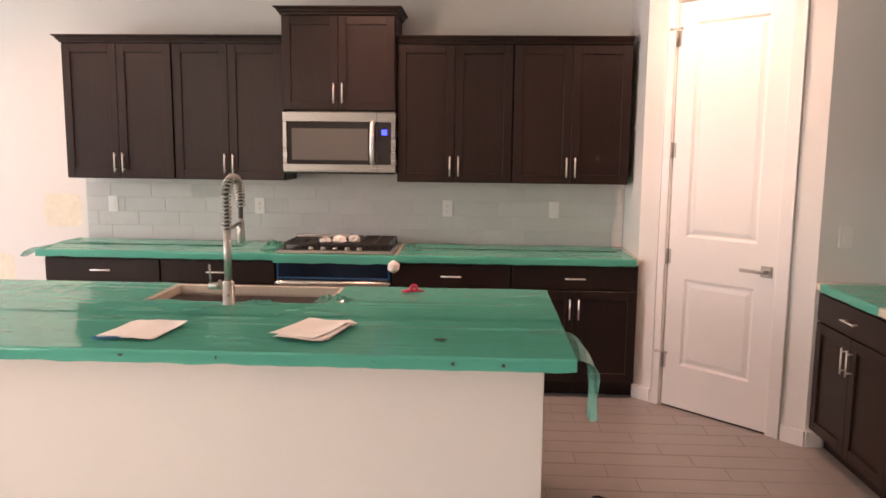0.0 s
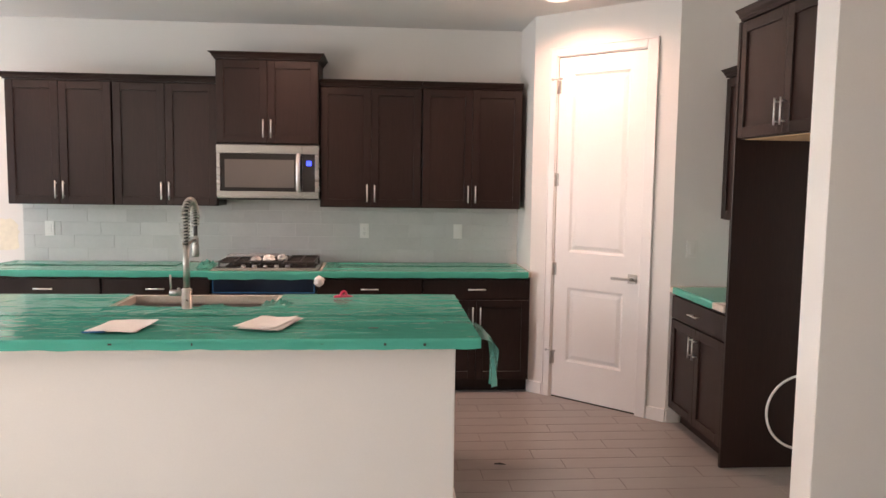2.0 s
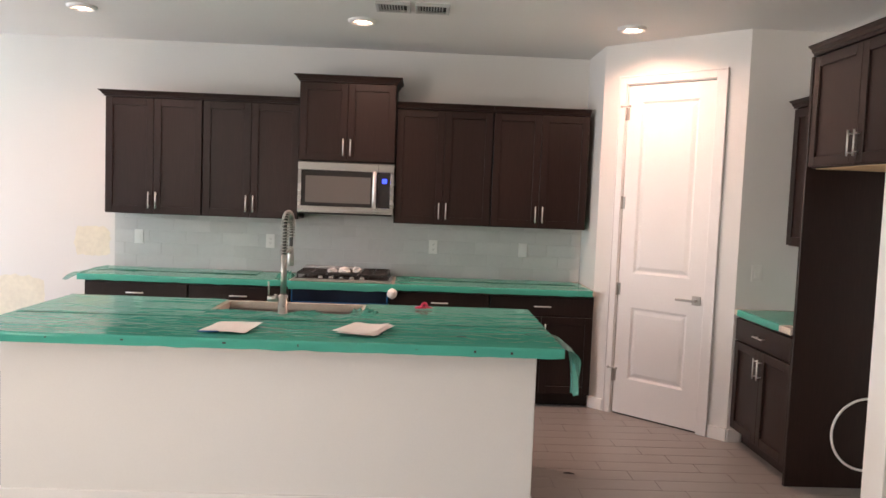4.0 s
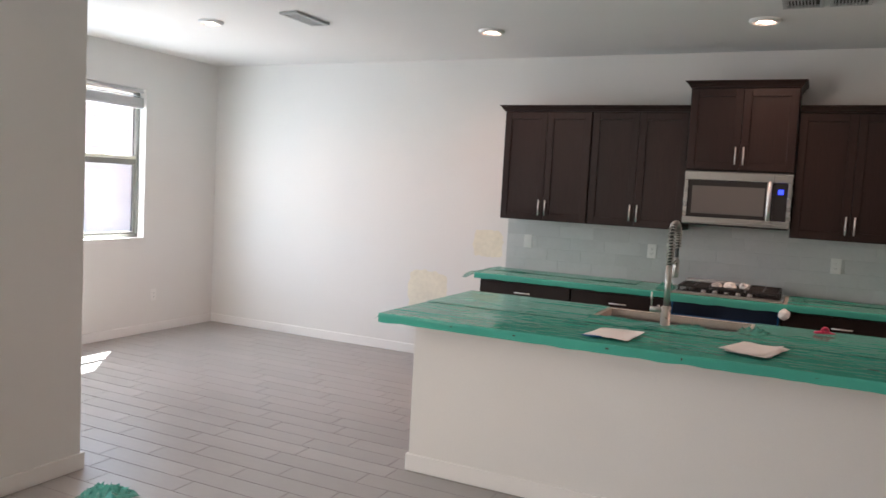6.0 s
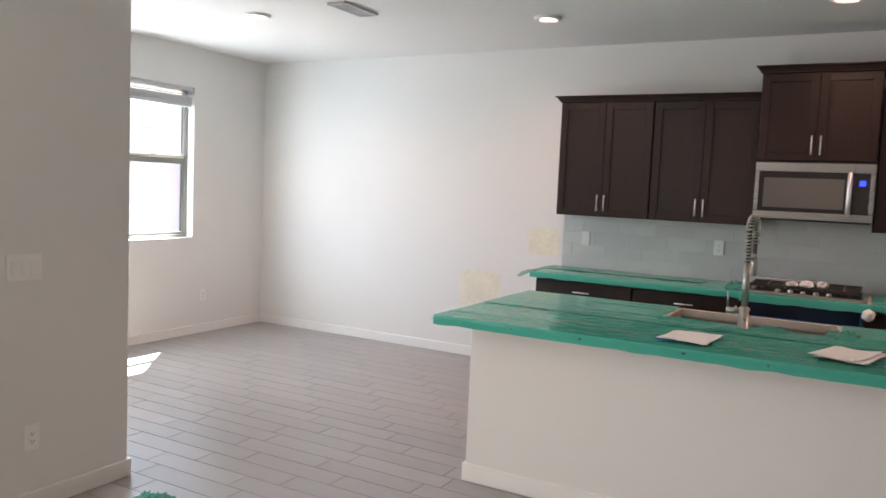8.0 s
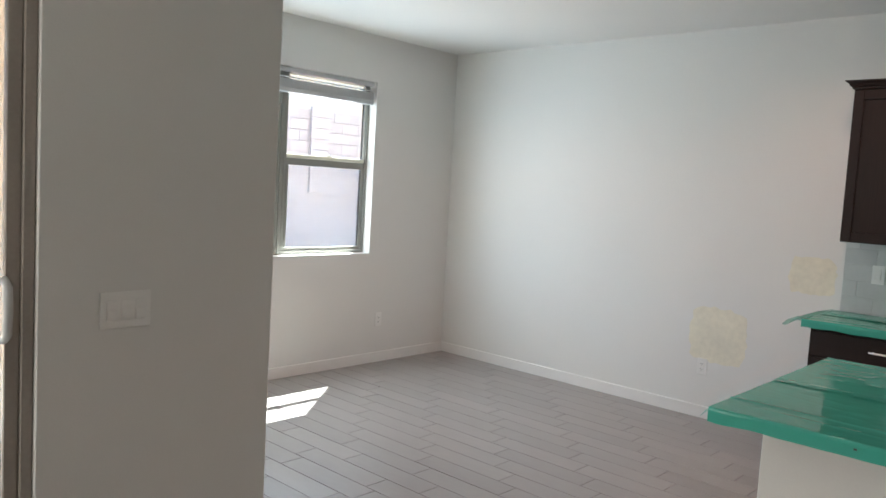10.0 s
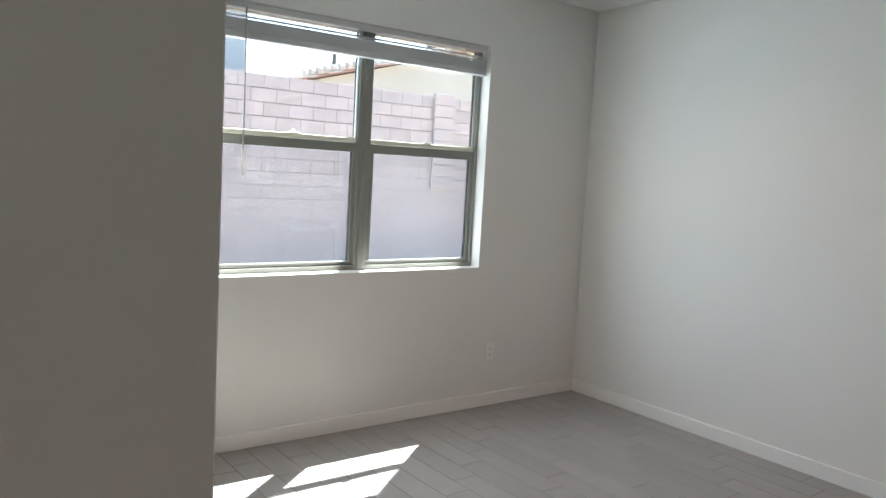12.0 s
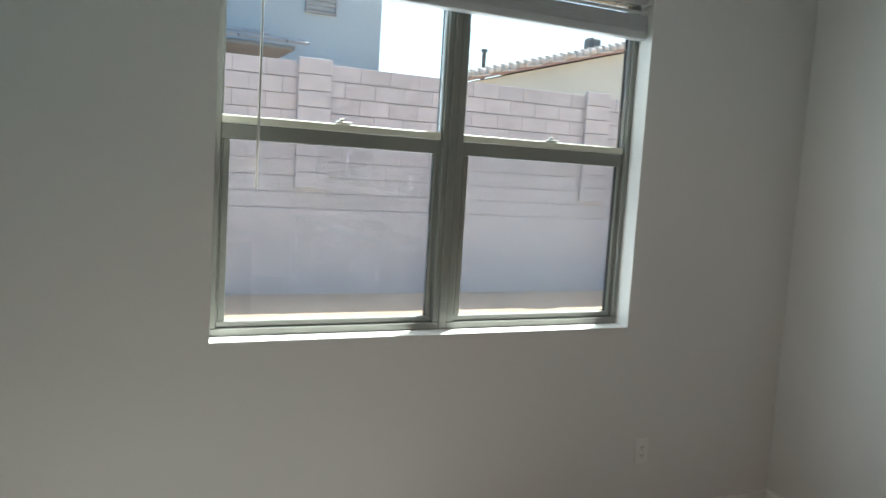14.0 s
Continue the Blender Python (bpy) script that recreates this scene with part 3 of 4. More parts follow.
def counter(name, m, w, d, label, hole=None):
    """A stone top: local x along the front, y from the front edge back, its top at z = 0.925."""
    c = thing(name, m, label, "countertop")
    rows = [(0, w, 0, d, 0.886, 0.925)]
    if hole:
        a, b, e, g = hole
        rows = [(0, a, 0, d, 0.886, 0.925), (b, w, 0, d, 0.886, 0.925), (a, b, 0, e, 0.886, 0.925), (a, b, g, d, 0.886, 0.925)]
    boxes("slab", QUARTZ, rows, c, bevel=0 if hole else 0.003)
    return c


counter("countertop", pose(-2.885, BACK - 0.648, 0), 1.59, 0.645, "beige stone countertop covered with green film")
counter("countertop", pose(-0.525, BACK - 0.648, 0), 1.582, 0.645, "beige stone countertop covered with green film")
counter("countertop", pose(-1.294, BACK - 0.648, 0), 0.768, 0.03, "thin beige stone strip in front of the cooktop")
counter("countertop", pose(-1.294, BACK - 0.062, 0), 0.768, 0.06, "thin beige stone strip behind the cooktop")
ec = counter("countertop", pose(EF - 0.035, D1.y - 0.003, 0, 0, 0, -90), 0.79, 0.642, "beige stone side countertop covered with green film")

film = thing("protective_film", pose(0, 0, 0.9265), "wrinkled green protective film taped over the back counter", "plastic film")
sheet("film_strip", film, FILM, -2.90, -1.31, BACK - 0.65, BACK - 0.09, 0, 90, 60, 0.005, 1.0, 0.045)
sheet("film_strip", film, FILM, -2.90, -1.62, BACK - 0.33, BACK - 0.05, 0.004, 70, 30, 0.006, 5.0)
sheet("film_strip", film, FILM, -0.50, 1.035, BACK - 0.65, BACK - 0.10, 0, 90, 60, 0.005, 2.0, 0.045)
sheet("film_strip", film, FILM, -0.46, 0.98, BACK - 0.30, BACK - 0.05, 0.004, 70, 30, 0.006, 9.0)
sheet("film_strip", film, FILM, -1.31, -0.50, BACK - 0.652, BACK - 0.635, 0, 30, 2, 0.003, 7.0, 0.06)
bm = bmesh.new()     # a loose end that sticks out past the counter
g = [[bm.verts.new((-2.90 - 0.11 * s, BACK - 0.65 + 0.62 * t * (1 - 0.35 * s), 0.001 - 0.05 * s * s + 0.012 * math.sin(9 * t + 3 * s))) for t in [k / 12 for k in range(13)]] for s in (0, 0.35, 0.7, 1.0)]
for a, b in zip(g, g[1:]):
    for k in range(12):
        bm.faces.new((a[k], a[k + 1], b[k + 1], b[k]))
done(bm, "loose_end", FILM_LOOSE, film)
efilm = thing("protective_film", pose(EF - 0.036, D1.y - 0.06, 0.9265, 0, 0, -90), "green protective film on the side counter", "plastic film")
sheet("film_strip", efilm, FILM, 0.0, 0.60, 0.0, 0.60, 0, 30, 24, 0.003, 3.0, 0.04)

# the island
IX0, IX1, IY0, IY1 = -2.345, 0.288, 2.765, 3.67
isl = thing("kitchen_island", pose(0, 0, 0), "kitchen island with a white drywall front and baseboard", "kitchen island")
boxes("drywall_front", WALL, [(IX0, IX1, IY0, IY0 + 0.12, 0, 0.884)], isl, bevel=0.003)
boxes("body", ESPRESSO, [(IX0 + 0.002, IX1 - 0.002, IY0 + 0.1205, IY1, 0.1, 0.884)], isl, bevel=0.002)
boxes("toe_kick", ESPRESSO, [(IX0 + 0.002, IX1 - 0.002, IY0 + 0.1205, IY1 - 0.07, 0.0, 0.0995)], isl, bevel=0)
boxes("baseboard", TRIM, [(IX0 - 0.014, IX1 + 0.014, IY0 - 0.014, IY0 - 0.0005, 0, 0.098), (IX0 - 0.014, IX0 - 0.0005, IY0, IY0 + 0.12, 0, 0.098), (IX1 + 0.0005, IX1 + 0.014, IY0, IY0 + 0.12, 0, 0.098)], isl, bevel=0.004)
CX0, CX1, CY0, CY1 = -2.425, 0.368, 2.50, 3.735
SX0, SX1, SY0, SY1 = -1.46, -0.65, 3.312, 3.70
counter("island_countertop", pose(CX0, CY0, 0), CX1 - CX0, CY1 - CY0, "beige stone island top under green film, with sink cut-out",
        (SX0 - CX0, SX1 - CX0, SY0 - CY0, SY1 - CY0))
ifilm = thing("protective_film", pose(0, 0, 0.9265), "wrinkled green protective film over the island top", "plastic film")
sheet("film_strip", ifilm, FILM, CX0 - 0.004, CX1 + 0.004, CY0, 3.13, 0, 170, 80, 0.0035, 11.0, 0.046)
sheet("film_strip", ifilm, FILM, CX0 - 0.004, SX0 - 0.02, 3.06, CY1, 0.003, 80, 60, 0.004, 13.0)
sheet("film_strip", ifilm, FILM, SX1 + 0.02, CX1 + 0.004, 3.05, CY1, 0.003, 80, 60, 0.004, 15.0)
sheet("film_strip", ifilm, FILM, SX0 - 0.02, SX1 + 0.02, 3.05, SY0 - 0.012, 0.003, 70, 30, 0.006, 17.0)
bm = bmesh.new()     # the corner that hangs down: out over the edge, then straight down to a narrow tip
g = []
for i in range(15):
    q = i / 14
    out = 0.078 * math.sin(min(1.0, q / 0.42) * math.pi / 2) - 0.012 * max(0.0, q - 0.42)
    down = 0.062 * (min(1.0, q / 0.42)) ** 1.8 + 0.155 * max(0.0, q - 0.42) / 0.58
    g.append([bm.verts.new((CX1 + 0.004 + out * (1 - 0.38 * t * q) + 0.006 * math.sin(9 * t + 7 * q) * q, CY0 - 0.006 + 0.42 * t * (1 - q) ** 1.1 + 0.05 * t * q, -0.001 - down * (1 - 0.45 * t * (1 - q)) - 0.006 * math.sin(7 * t + 4 * q) * q)) for t in [k / 14 for k in range(15)]])
for a, b in zip(g, g[1:]):
    for k in range(14):
        f = bm.faces.new((a[k], a[k + 1], b[k + 1], b[k]))
        f.smooth = True
done(bm, "hanging_corner", FILM_LOOSE, ifilm, "loose translucent corner hanging down")
bm = bmesh.new()
g = [[bm.verts.new((CX0 - 0.004 - 0.03 * s, CY0 - 0.003 + 0.10 * t * (1 - 0.5 * s), -0.002 - 0.042 * (0.2 + 0.8 * s) * (1 - 0.4 * t))) for t in (0, 0.5, 1)] for s in (0, 0.5, 1)]
for a, b in zip(g, g[1:]):
    for k in range(2):
        bm.faces.new((a[k], a[k + 1], b[k + 1], b[k]))
done(bm, "loose_tip", FILM_LOOSE, ifilm)
marks = random.Random(5)
bm = bmesh.new()
for x in (-1.66, -1.20, -0.86, -0.32, -0.05, 0.12, -2.0):
    add_box(bm, x, x + 0.006 + 0.010 * marks.random(), CY0 - 0.0095, CY0 - 0.0085, -0.030 + 0.010 * marks.random(), -0.020 + 0.006 * marks.random())
add_box(bm, -0.12, -0.075, 2.70, 2.716, 0.006, 0.008)
tagged(done(bm, "film_mark", SLOT, ifilm, "small dark print marks"), kind="stuff")



def film_bunch(parent, x, y, z, w, d, h, seed):
    """A small crinkled fold of film that stands up from the sheet."""
    bm = bmesh.new()
    rows = []
    for j in range(9):
        v = j / 8 - 0.5
        r = []
        for i in range(19):
            u = i / 18 - 0.5
            rise = (1 - 4 * v * v) * (1 - (2 * u) ** 4)
            crinkle = noise.noise(Vector((u * 9 + seed, v * 5, seed))) + 0.7 * abs(noise.noise(Vector((u * 21, v * 9 + seed, 2.0))))
            r.append(bm.verts.new((x + u * w + 0.10 * h * crinkle, y + v * d + 0.25 * h * crinkle, z + h * max(0.0, rise * (0.45 + 0.75 * crinkle)))))
        rows.append(r)
    for a, b in zip(rows, rows[1:]):
        for k in range(18):
            bm.faces.new((a[k], a[k + 1], b[k + 1], b[k]))
    return done(bm, "bunched_fold", FILM_LOOSE, parent, "crinkled fold of film standing up")


film_bunch(film, -1.375, BACK - 0.40, 0.004, 0.13, 0.20, 0.060, 2.0)
film_bunch(film, -0.42, BACK - 0.36, 0.004, 0.12, 0.24, 0.035, 4.0)
film_bunch(ifilm, SX1 + 0.03, SY0 + 0.06, 0.004, 0.16, 0.14, 0.030, 6.0)
film_bunch(ifilm, -0.93, SY0 - 0.035, 0.004, 0.17, 0.05, 0.022, 8.0)
film_bunch(ifilm, SX0 + 0.10, SY0 - 0.035, 0.004, 0.30, 0.04, 0.012, 10.0)
film_bunch(ifilm, -1.48, 2.96, 0.002, 0.14, 0.04, 0.010, 12.0)
film_bunch(ifilm, 0.30, 2.86, 0.002, 0.13, 0.05, 0.012, 14.0)

sink = thing("kitchen_sink", pose(0, 0, 0), "beige undermount sink set in the island top", "sink")
boxes("basin", SINK, [(SX0 - 0.02, SX0 - 0.002, SY0 - 0.02, SY1 + 0.02, 0.67, 0.8855), (SX1 + 0.002, SX1 + 0.02, SY0 - 0.02, SY1 + 0.02, 0.67, 0.8855), (SX0 - 0.002, SX1 + 0.002, SY0 - 0.02, SY0 - 0.002, 0.67, 0.8855),
                      (SX0 - 0.002, SX1 + 0.002, SY1 + 0.002, SY1 + 0.02, 0.67, 0.8855), (SX0 - 0.02, SX1 + 0.02, SY0 - 0.02, SY1 + 0.02, 0.655, 0.6695)], sink, bevel=0.004)
boxes("divider", SINK, [(-1.135, -1.115, SY0 - 0.002, SY1 + 0.002, 0.6695, 0.84)], sink, bevel=0.006)

fa = thing("kitchen_faucet", pose(-1.062, 3.245, 0.9265), "brushed nickel spring kitchen faucet on the island", "faucet")
tube("base", NICKEL, [(0, 0, 0), (0, 0, 0.006), (0, 0, 0.007), (0, 0, 0.105), (0, 0, 0.112)], [0.031, 0.031, 0.0265, 0.0265, 0.017], fa, 20)
tube("riser", NICKEL, [(0, 0, 0.10), (0, 0, 0.335)], 0.0165, fa, 16)
ARCH = [(0, 0, 0.335 + 0.03 * k) for k in range(5)] + [(0.004 * (1 - math.cos(a)), 0.085 * (1 - math.cos(a)), 0.47 + 0.085 * math.sin(a)) for a in [math.pi * k / 16 for k in range(1, 17)]] + [(0.008, 0.170, 0.47 - 0.03 * k) for k in range(1, 5)]
tube("hose", DARK_PIPE, ARCH, 0.0105, fa, 10)
bm = bmesh.new()
path = [Vector(p) for p in ARCH[:-2]]
dense = []
for a, b in zip(path, path[1:]):
    dense += [a.lerp(b, k / 12) for k in range(12)]
coil, turn, run = [], 0.0, 0.0
for i, p in enumerate(dense[:-1]):
    d = (dense[i + 1] - p)
    run += d.length
    d.normalize()
    s = Vector((1, 0, 0)) - d * d.x
    s.normalize()
    u = d.cross(s)
    a = 2 * math.pi * run / 0.0165
    coil.append(p + 0.0185 * (s * math.cos(a) + u * math.sin(a)))
add_tube(bm, coil, 0.0045, 6)
done(bm, "spring", NICKEL, fa)
tube("spray_head", NICKEL, [(0.008, 0.170, 0.375), (0.008, 0.170, 0.36), (0.008, 0.170, 0.355), (0.008, 0.170, 0.262), (0.008, 0.170, 0.255)], [0.009, 0.012, 0.0165, 0.0185, 0.016], fa, 16)
tube("holder_arm", NICKEL, [(0, 0, 0.325), (0.002, 0.045, 0.335), (0.006, 0.13, 0.347), (0.008, 0.162, 0.347)], 0.008, fa, 10)
tube("valve", NICKEL, [(-0.02, 0, 0.085), (-0.085, 0, 0.085)], 0.0165, fa, 14)
tube("lever", NICKEL, [(-0.078, 0, 0.095), (-0.080, -0.002, 0.14), (-0.081, -0.004, 0.180)], 0.005, fa, 8)
tube("soap_button", NICKEL, [(-0.045, 0.02, 0.085), (-0.045, 0.02, 0.108)], 0.008, fa, 10)


# ---- loose things on the island ----
def paper_stack(m, w, d, n, label, fan=0.10):
    s = thing("paper_stack", m, label, "papers", "papers on the island")
    rnd = random.Random(n)
    for k in range(n):
        bm = bmesh.new()
        turn, ox, oy = rnd.uniform(-fan, fan), rnd.uniform(-0.11, 0.11) * fan, rnd.uniform(-0.11, 0.11) * fan
        rows = []
        for j in range(7):
            r = []
            for i in range(7):
                u, v = i / 6 - 0.5, j / 6 - 0.5
                x, y = u * w + ox, v * d + oy
                curl = 0.018 * max(0, u + v - 0.3) ** 1.5 + 0.012 * max(0, abs(v) - 0.35) + 0.003 * math.sin(7 * u + k)
                r.append(bm.verts.new((x * math.cos(turn) - y * math.sin(turn), x * math.sin(turn) + y * math.cos(turn), 0.0012 + 0.0022 * k + max(0.0, curl))))
            rows.append(r)
        for a, b in zip(rows, rows[1:]):
            for i in range(6):
                f = bm.faces.new((a[i], a[i + 1], b[i + 1], b[i]))
                f.smooth = True
        done(bm, "sheet", PAPER, s)
    return s


paper_stack(pose(-1.224, 2.745, 0.933, 0, 0, -4), 0.215, 0.262, 3, "folded white paper sheets lying on the green film")
paper_stack(pose(-0.584, 2.785, 0.933, 0, 0, -19), 0.195, 0.275, 5, "crumpled stack of white paper lying on the green film", 0.17)
pen = thing("pen", pose(-1.345, 2.60, 0.938, 0, 0, 4), "blue pen lying against the papers", "pen")
tube("barrel", BLUE_FILM, [(0, 0, 0), (0.09, 0, 0), (0.10, 0, 0)], [0.0035, 0.0035, 0.001], pen, 8)
pk = thing("plastic_clip", pose(-0.275, 3.585, 0.937, 0, 0, 20), "small pink plastic clip with a tail on the green film", "clip")
bm = bmesh.new()
add_tube(bm, [(0.014 * math.cos(a), 0.0, 0.016 + 0.014 * math.sin(a)) for a in [2 * math.pi * k / 18 - 1.2 for k in range(17)]], 0.009, 8)
add_tube(bm, [(-0.055, 0.01, 0.003), (-0.03, 0, 0.006), (0.02, 0.0, 0.006), (0.05, -0.012, 0.003)], [0.006, 0.009, 0.008, 0.003], 8)
done(bm, "loop", PINK, pk)

# ---- cooktop, oven and microwave ----
ck = thing("gas_cooktop", pose(-1.292, BACK - 0.616, 0.9262), "black gas cooktop with a steel rim in the back counter", "cooktop")
boxes("rim", STEEL, [(0, 0.764, 0, 0.552, 0.0, 0.016)], ck, bevel=0.005, seg=2)
boxes("top", BLACK_GLASS, [(0.02, 0.744, 0.045, 0.535, 0.0165, 0.021)], ck, bevel=0.002)
for x0 in (0.03, 0.27, 0.51):
    bm = bmesh.new()
    x1 = x0 + 0.225
    for r in ((x0, x1, 0.07, 0.082), (x0, x1, 0.51, 0.522), (x0, x0 + 0.012, 0.082, 0.51), (x1 - 0.012, x1, 0.082, 0.51), (x0 + 0.106, x0 + 0.118, 0.082, 0.51), (x0 + 0.012, x1 - 0.012, 0.29, 0.302), (x0 + 0.012, x1 - 0.012, 0.18, 0.19), (x0 + 0.012, x1 - 0.012, 0.40, 0.41)):
        add_box(bm, r[0], r[1], r[2], r[3], 0.045, 0.062, bevel=0.003)
    for cx in (x0 + 0.006, x1 - 0.006):
        for cy in (0.076, 0.516):
            add_box(bm, cx - 0.006, cx + 0.006, cy - 0.006, cy + 0.006, 0.0212, 0.046)
    done(bm, "grate", IRON, ck)
for x, y in ((0.14, 0.19), (0.14, 0.42), (0.38, 0.30), (0.62, 0.19), (0.62, 0.42)):
    tube("burner", IRON, [(x, y, 0.0212), (x, y, 0.032), (x, y, 0.033), (x, y, 0.040)], [0.045, 0.043, 0.034, 0.032], ck, 16)
for k in range(5):
    x = 0.22 + 0.08 * k
    tube("knob", STEEL, [(x, 0.03, 0.0165), (x, 0.03, 0.036), (x, 0.03, 0.040)], [0.019, 0.017, 0.012], ck, 16)


def crumple(name, m, size, mat, label, category, seed):
    ob = thing(name, m, label, category)
    bm = bmesh.new()
    bmesh.ops.create_icosphere(bm, subdivisions=3, radius=1.0)
    for v in bm.verts:
        k = 1 + 0.34 * noise.noise(v.co * 2.1 + Vector((seed, 0, 0))) + 0.16 * noise.noise(v.co * 5 + Vector((0, seed, 0)))
        v.co = Vector((v.co.x * size[0] * k, v.co.y * size[1] * k, max(v.co.z * size[2] * k, -0.55 * size[2]) + 0.55 * size[2]))
    done(bm, "wrap", mat, ob)
    return ob


crumple("wrapped_part", pose(-0.90, BACK - 0.50, 0.9895), (0.046, 0.036, 0.026), FOAM, "white wrapped burner part lying on the cooktop", "wrapped part", 2.0)
crumple("plastic_wrap", pose(-0.80, BACK - 0.49, 0.9895), (0.036, 0.04, 0.030), FOIL, "crumpled clear plastic wrap lying on the cooktop", "plastic wrap", 7.0)
crumple("plastic_wrap", pose(-0.99, BACK - 0.51, 0.9895), (0.04, 0.03, 0.020), FOIL, "crumpled clear plastic wrap lying on the cooktop", "plastic wrap", 4.0)
box_ = thing("grate_packaging", pose(-1.05, BACK - 0.22, 0.9895), "flat packaging in clear film lying at the cooktop's back", "packaging")
boxes("film", CLEAR_FILM, [(-0.20, 0.20, -0.05, 0.05, 0.0, 0.020)], box_, bevel=0.008, seg=2)

ov = thing("wall_oven", pose(-1.297, BSF, 0), "built-in oven under the cooktop, its black front still in blue film", "oven")
boxes("body", IRON, [(0.003, 0.759, 0, 0.56, 0.0, 0.884)], ov, bevel=0.002)
boxes("control_panel", NAVY, [(0.02, 0.742, -0.032, -0.0005, 0.772, 0.868)], ov, bevel=0.004)
boxes("film_border", BLUE_FILM, [(0.012, 0.75, -0.0345, -0.033, 0.868, 0.878), (0.012, 0.75, -0.0345, -0.033, 0.764, 0.772), (0.012, 0.020, -0.0345, -0.033, 0.772, 0.868), (0.742, 0.750, -0.0345, -0.033, 0.772, 0.868)], ov, bevel=0, label="blue edge of the protective film")
boxes("oven_door", NAVY, [(0.012, 0.75, -0.030, -0.0005, 0.13, 0.760)], ov, bevel=0.005)
bm = bmesh.new()
add_tube(bm, [(0.02, -0.032, 0.742), (0.022, -0.075, 0.742), (0.06, -0.085, 0.742), (0.70, -0.085, 0.742), (0.738, -0.075, 0.742), (0.740, -0.032, 0.742)], 0.019, 10)
done(bm, "handle", STEEL, ov, "steel bar handle")
kn = thing("foam_knob", pose(-0.512, BSF - 0.095, 0.862), "white faceted foam cover on the oven's corner", "foam cover")
bm = bmesh.new()
bmesh.ops.create_icosphere(bm, subdivisions=1, radius=0.046)
bmesh.ops.bevel(bm, geom=list(bm.edges), offset=0.004, segments=1, affect="EDGES")
done(bm, "cover", FOAM, kn)
tube("stem", PLASTIC, [(0, 0.03, 0), (0, 0.075, -0.002)], 0.012, kn, 8)

mw = thing("microwave", pose(-1.296, BACK - 0.40, 1.437), "stainless steel over-range microwave with a dark window", "microwave")
W, MH = 0.757, 0.412
boxes("body", STEEL, [(0, W, 0.03, 0.398, 0.012, MH)], mw, bevel=0.003)
boxes("vent_bottom", IRON, [(0.01, W - 0.01, 0.02, 0.37, 0.0, 0.0115)], mw, bevel=0.002)
boxes("front", STEEL, [(0, W, 0, 0.0295, MH - 0.066, MH), (0, W, 0, 0.0295, 0.012, 0.064), (0, 0.026, 0, 0.0295, 0.064, MH - 0.066), (W - 0.028, W, 0, 0.0295, 0.064, MH - 0.066)], mw, bevel=0.002)
boxes("door_glass", BLACK_GLASS, [(0.026, 0.632, 0.006, 0.0295, 0.064, MH - 0.066)], mw, bevel=0.002)
boxes("window", OVEN_GLASS, [(0.060, 0.575, 0.003, 0.0058, 0.092, MH - 0.110)], mw, bevel=0.001, label="grey perforated window")
boxes("control_panel", BLACK_GLASS, [(0.635, W - 0.028, 0.004, 0.0295, 0.064, MH - 0.066)], mw, bevel=0.002)
boxes("display", DISPLAY, [(0.665, 0.703, 0.001, 0.0038, MH - 0.152, MH - 0.116)], mw, bevel=0.001, label="glowing blue clock display")
boxes("seam", SLOT, [(0.6325, 0.6345, -0.001, 0.004, 0.012, MH)], mw, bevel=0)
bm = bmesh.new()
add_tube(bm, [(0.607, 0.006, 0.072), (0.607, -0.028, 0.080), (0.607, -0.042, 0.14), (0.607, -0.045, 0.20), (0.607, -0.042, 0.27), (0.607, -0.028, 0.332), (0.607, 0.006, 0.340)], 0.0155, 12)
done(bm, "handle", BRIGHT_NICKEL, mw, "curved steel door handle")


# ---- pantry door ----
pdoor = new("door_2")
pdoor.matrix_basis = SLANT
structure(pdoor, "tall white two-panel pantry door, closed", "door")
boxes("jamb", TRIM, [(DA + 0.0005, DA + 0.012, -0.004, 0.1, 0, DH - 0.012), (DB - 0.012, DB - 0.0005, -0.004, 0.1, 0, DH - 0.012), (DA + 0.0005, DB - 0.0005, -0.004, 0.1, DH - 0.012, DH - 0.0005)], pdoor, bevel=0.001)
bm = bmesh.new()
for x0, x1, zz0, zz1 in ((DA - 0.058, DA + 0.004, 0, DH + 0.058), (DB - 0.004, DB + 0.074, 0, DH + 0.058), (DA + 0.004, DB - 0.004, DH - 0.004, DH + 0.058)):
    add_box(bm, x0, x1, -0.016, -0.0045, zz0, zz1, bevel=0.003)
    if x1 - x0 < 0.1:
        o = x0 + 0.012 if x0 < DA else x1 - 0.012
        add_box(bm, min(o, o + (-0.012 if x0 < DA else 0.012)), max(o, o + (-0.012 if x0 < DA else 0.012)), -0.022, -0.0165, zz0, zz1, bevel=0.002)
add_box(bm, DA - 0.058, DB + 0.058, -0.022, -0.0165, DH + 0.046, DH + 0.058, bevel=0.002)
done(bm, "casing", TRIM, pdoor)
L0, L1, LT = DA + 0.015, DB - 0.015, DH - 0.016
bm = bmesh.new()
lw = L1 - L0
st = 0.115
panels = ((0.285, 0.835), (1.095, LT - 0.12))
face = 0.006
zr = [0.012, panels[0][0], panels[0][1], panels[1][0], panels[1][1], LT]
add_box(bm, L0, L1, face + 0.012, 0.042, 0.012, LT)
add_box(bm, L0, L0 + st, face, face + 0.0119, 0.012, LT)
add_box(bm, L1 - st, L1, face, face + 0.0119, 0.012, LT)
for a, b in ((zr[0], zr[1]), (zr[2], zr[3]), (zr[4], zr[5])):
    add_box(bm, L0 + st, L1 - st, face, face + 0.0119, a, b)
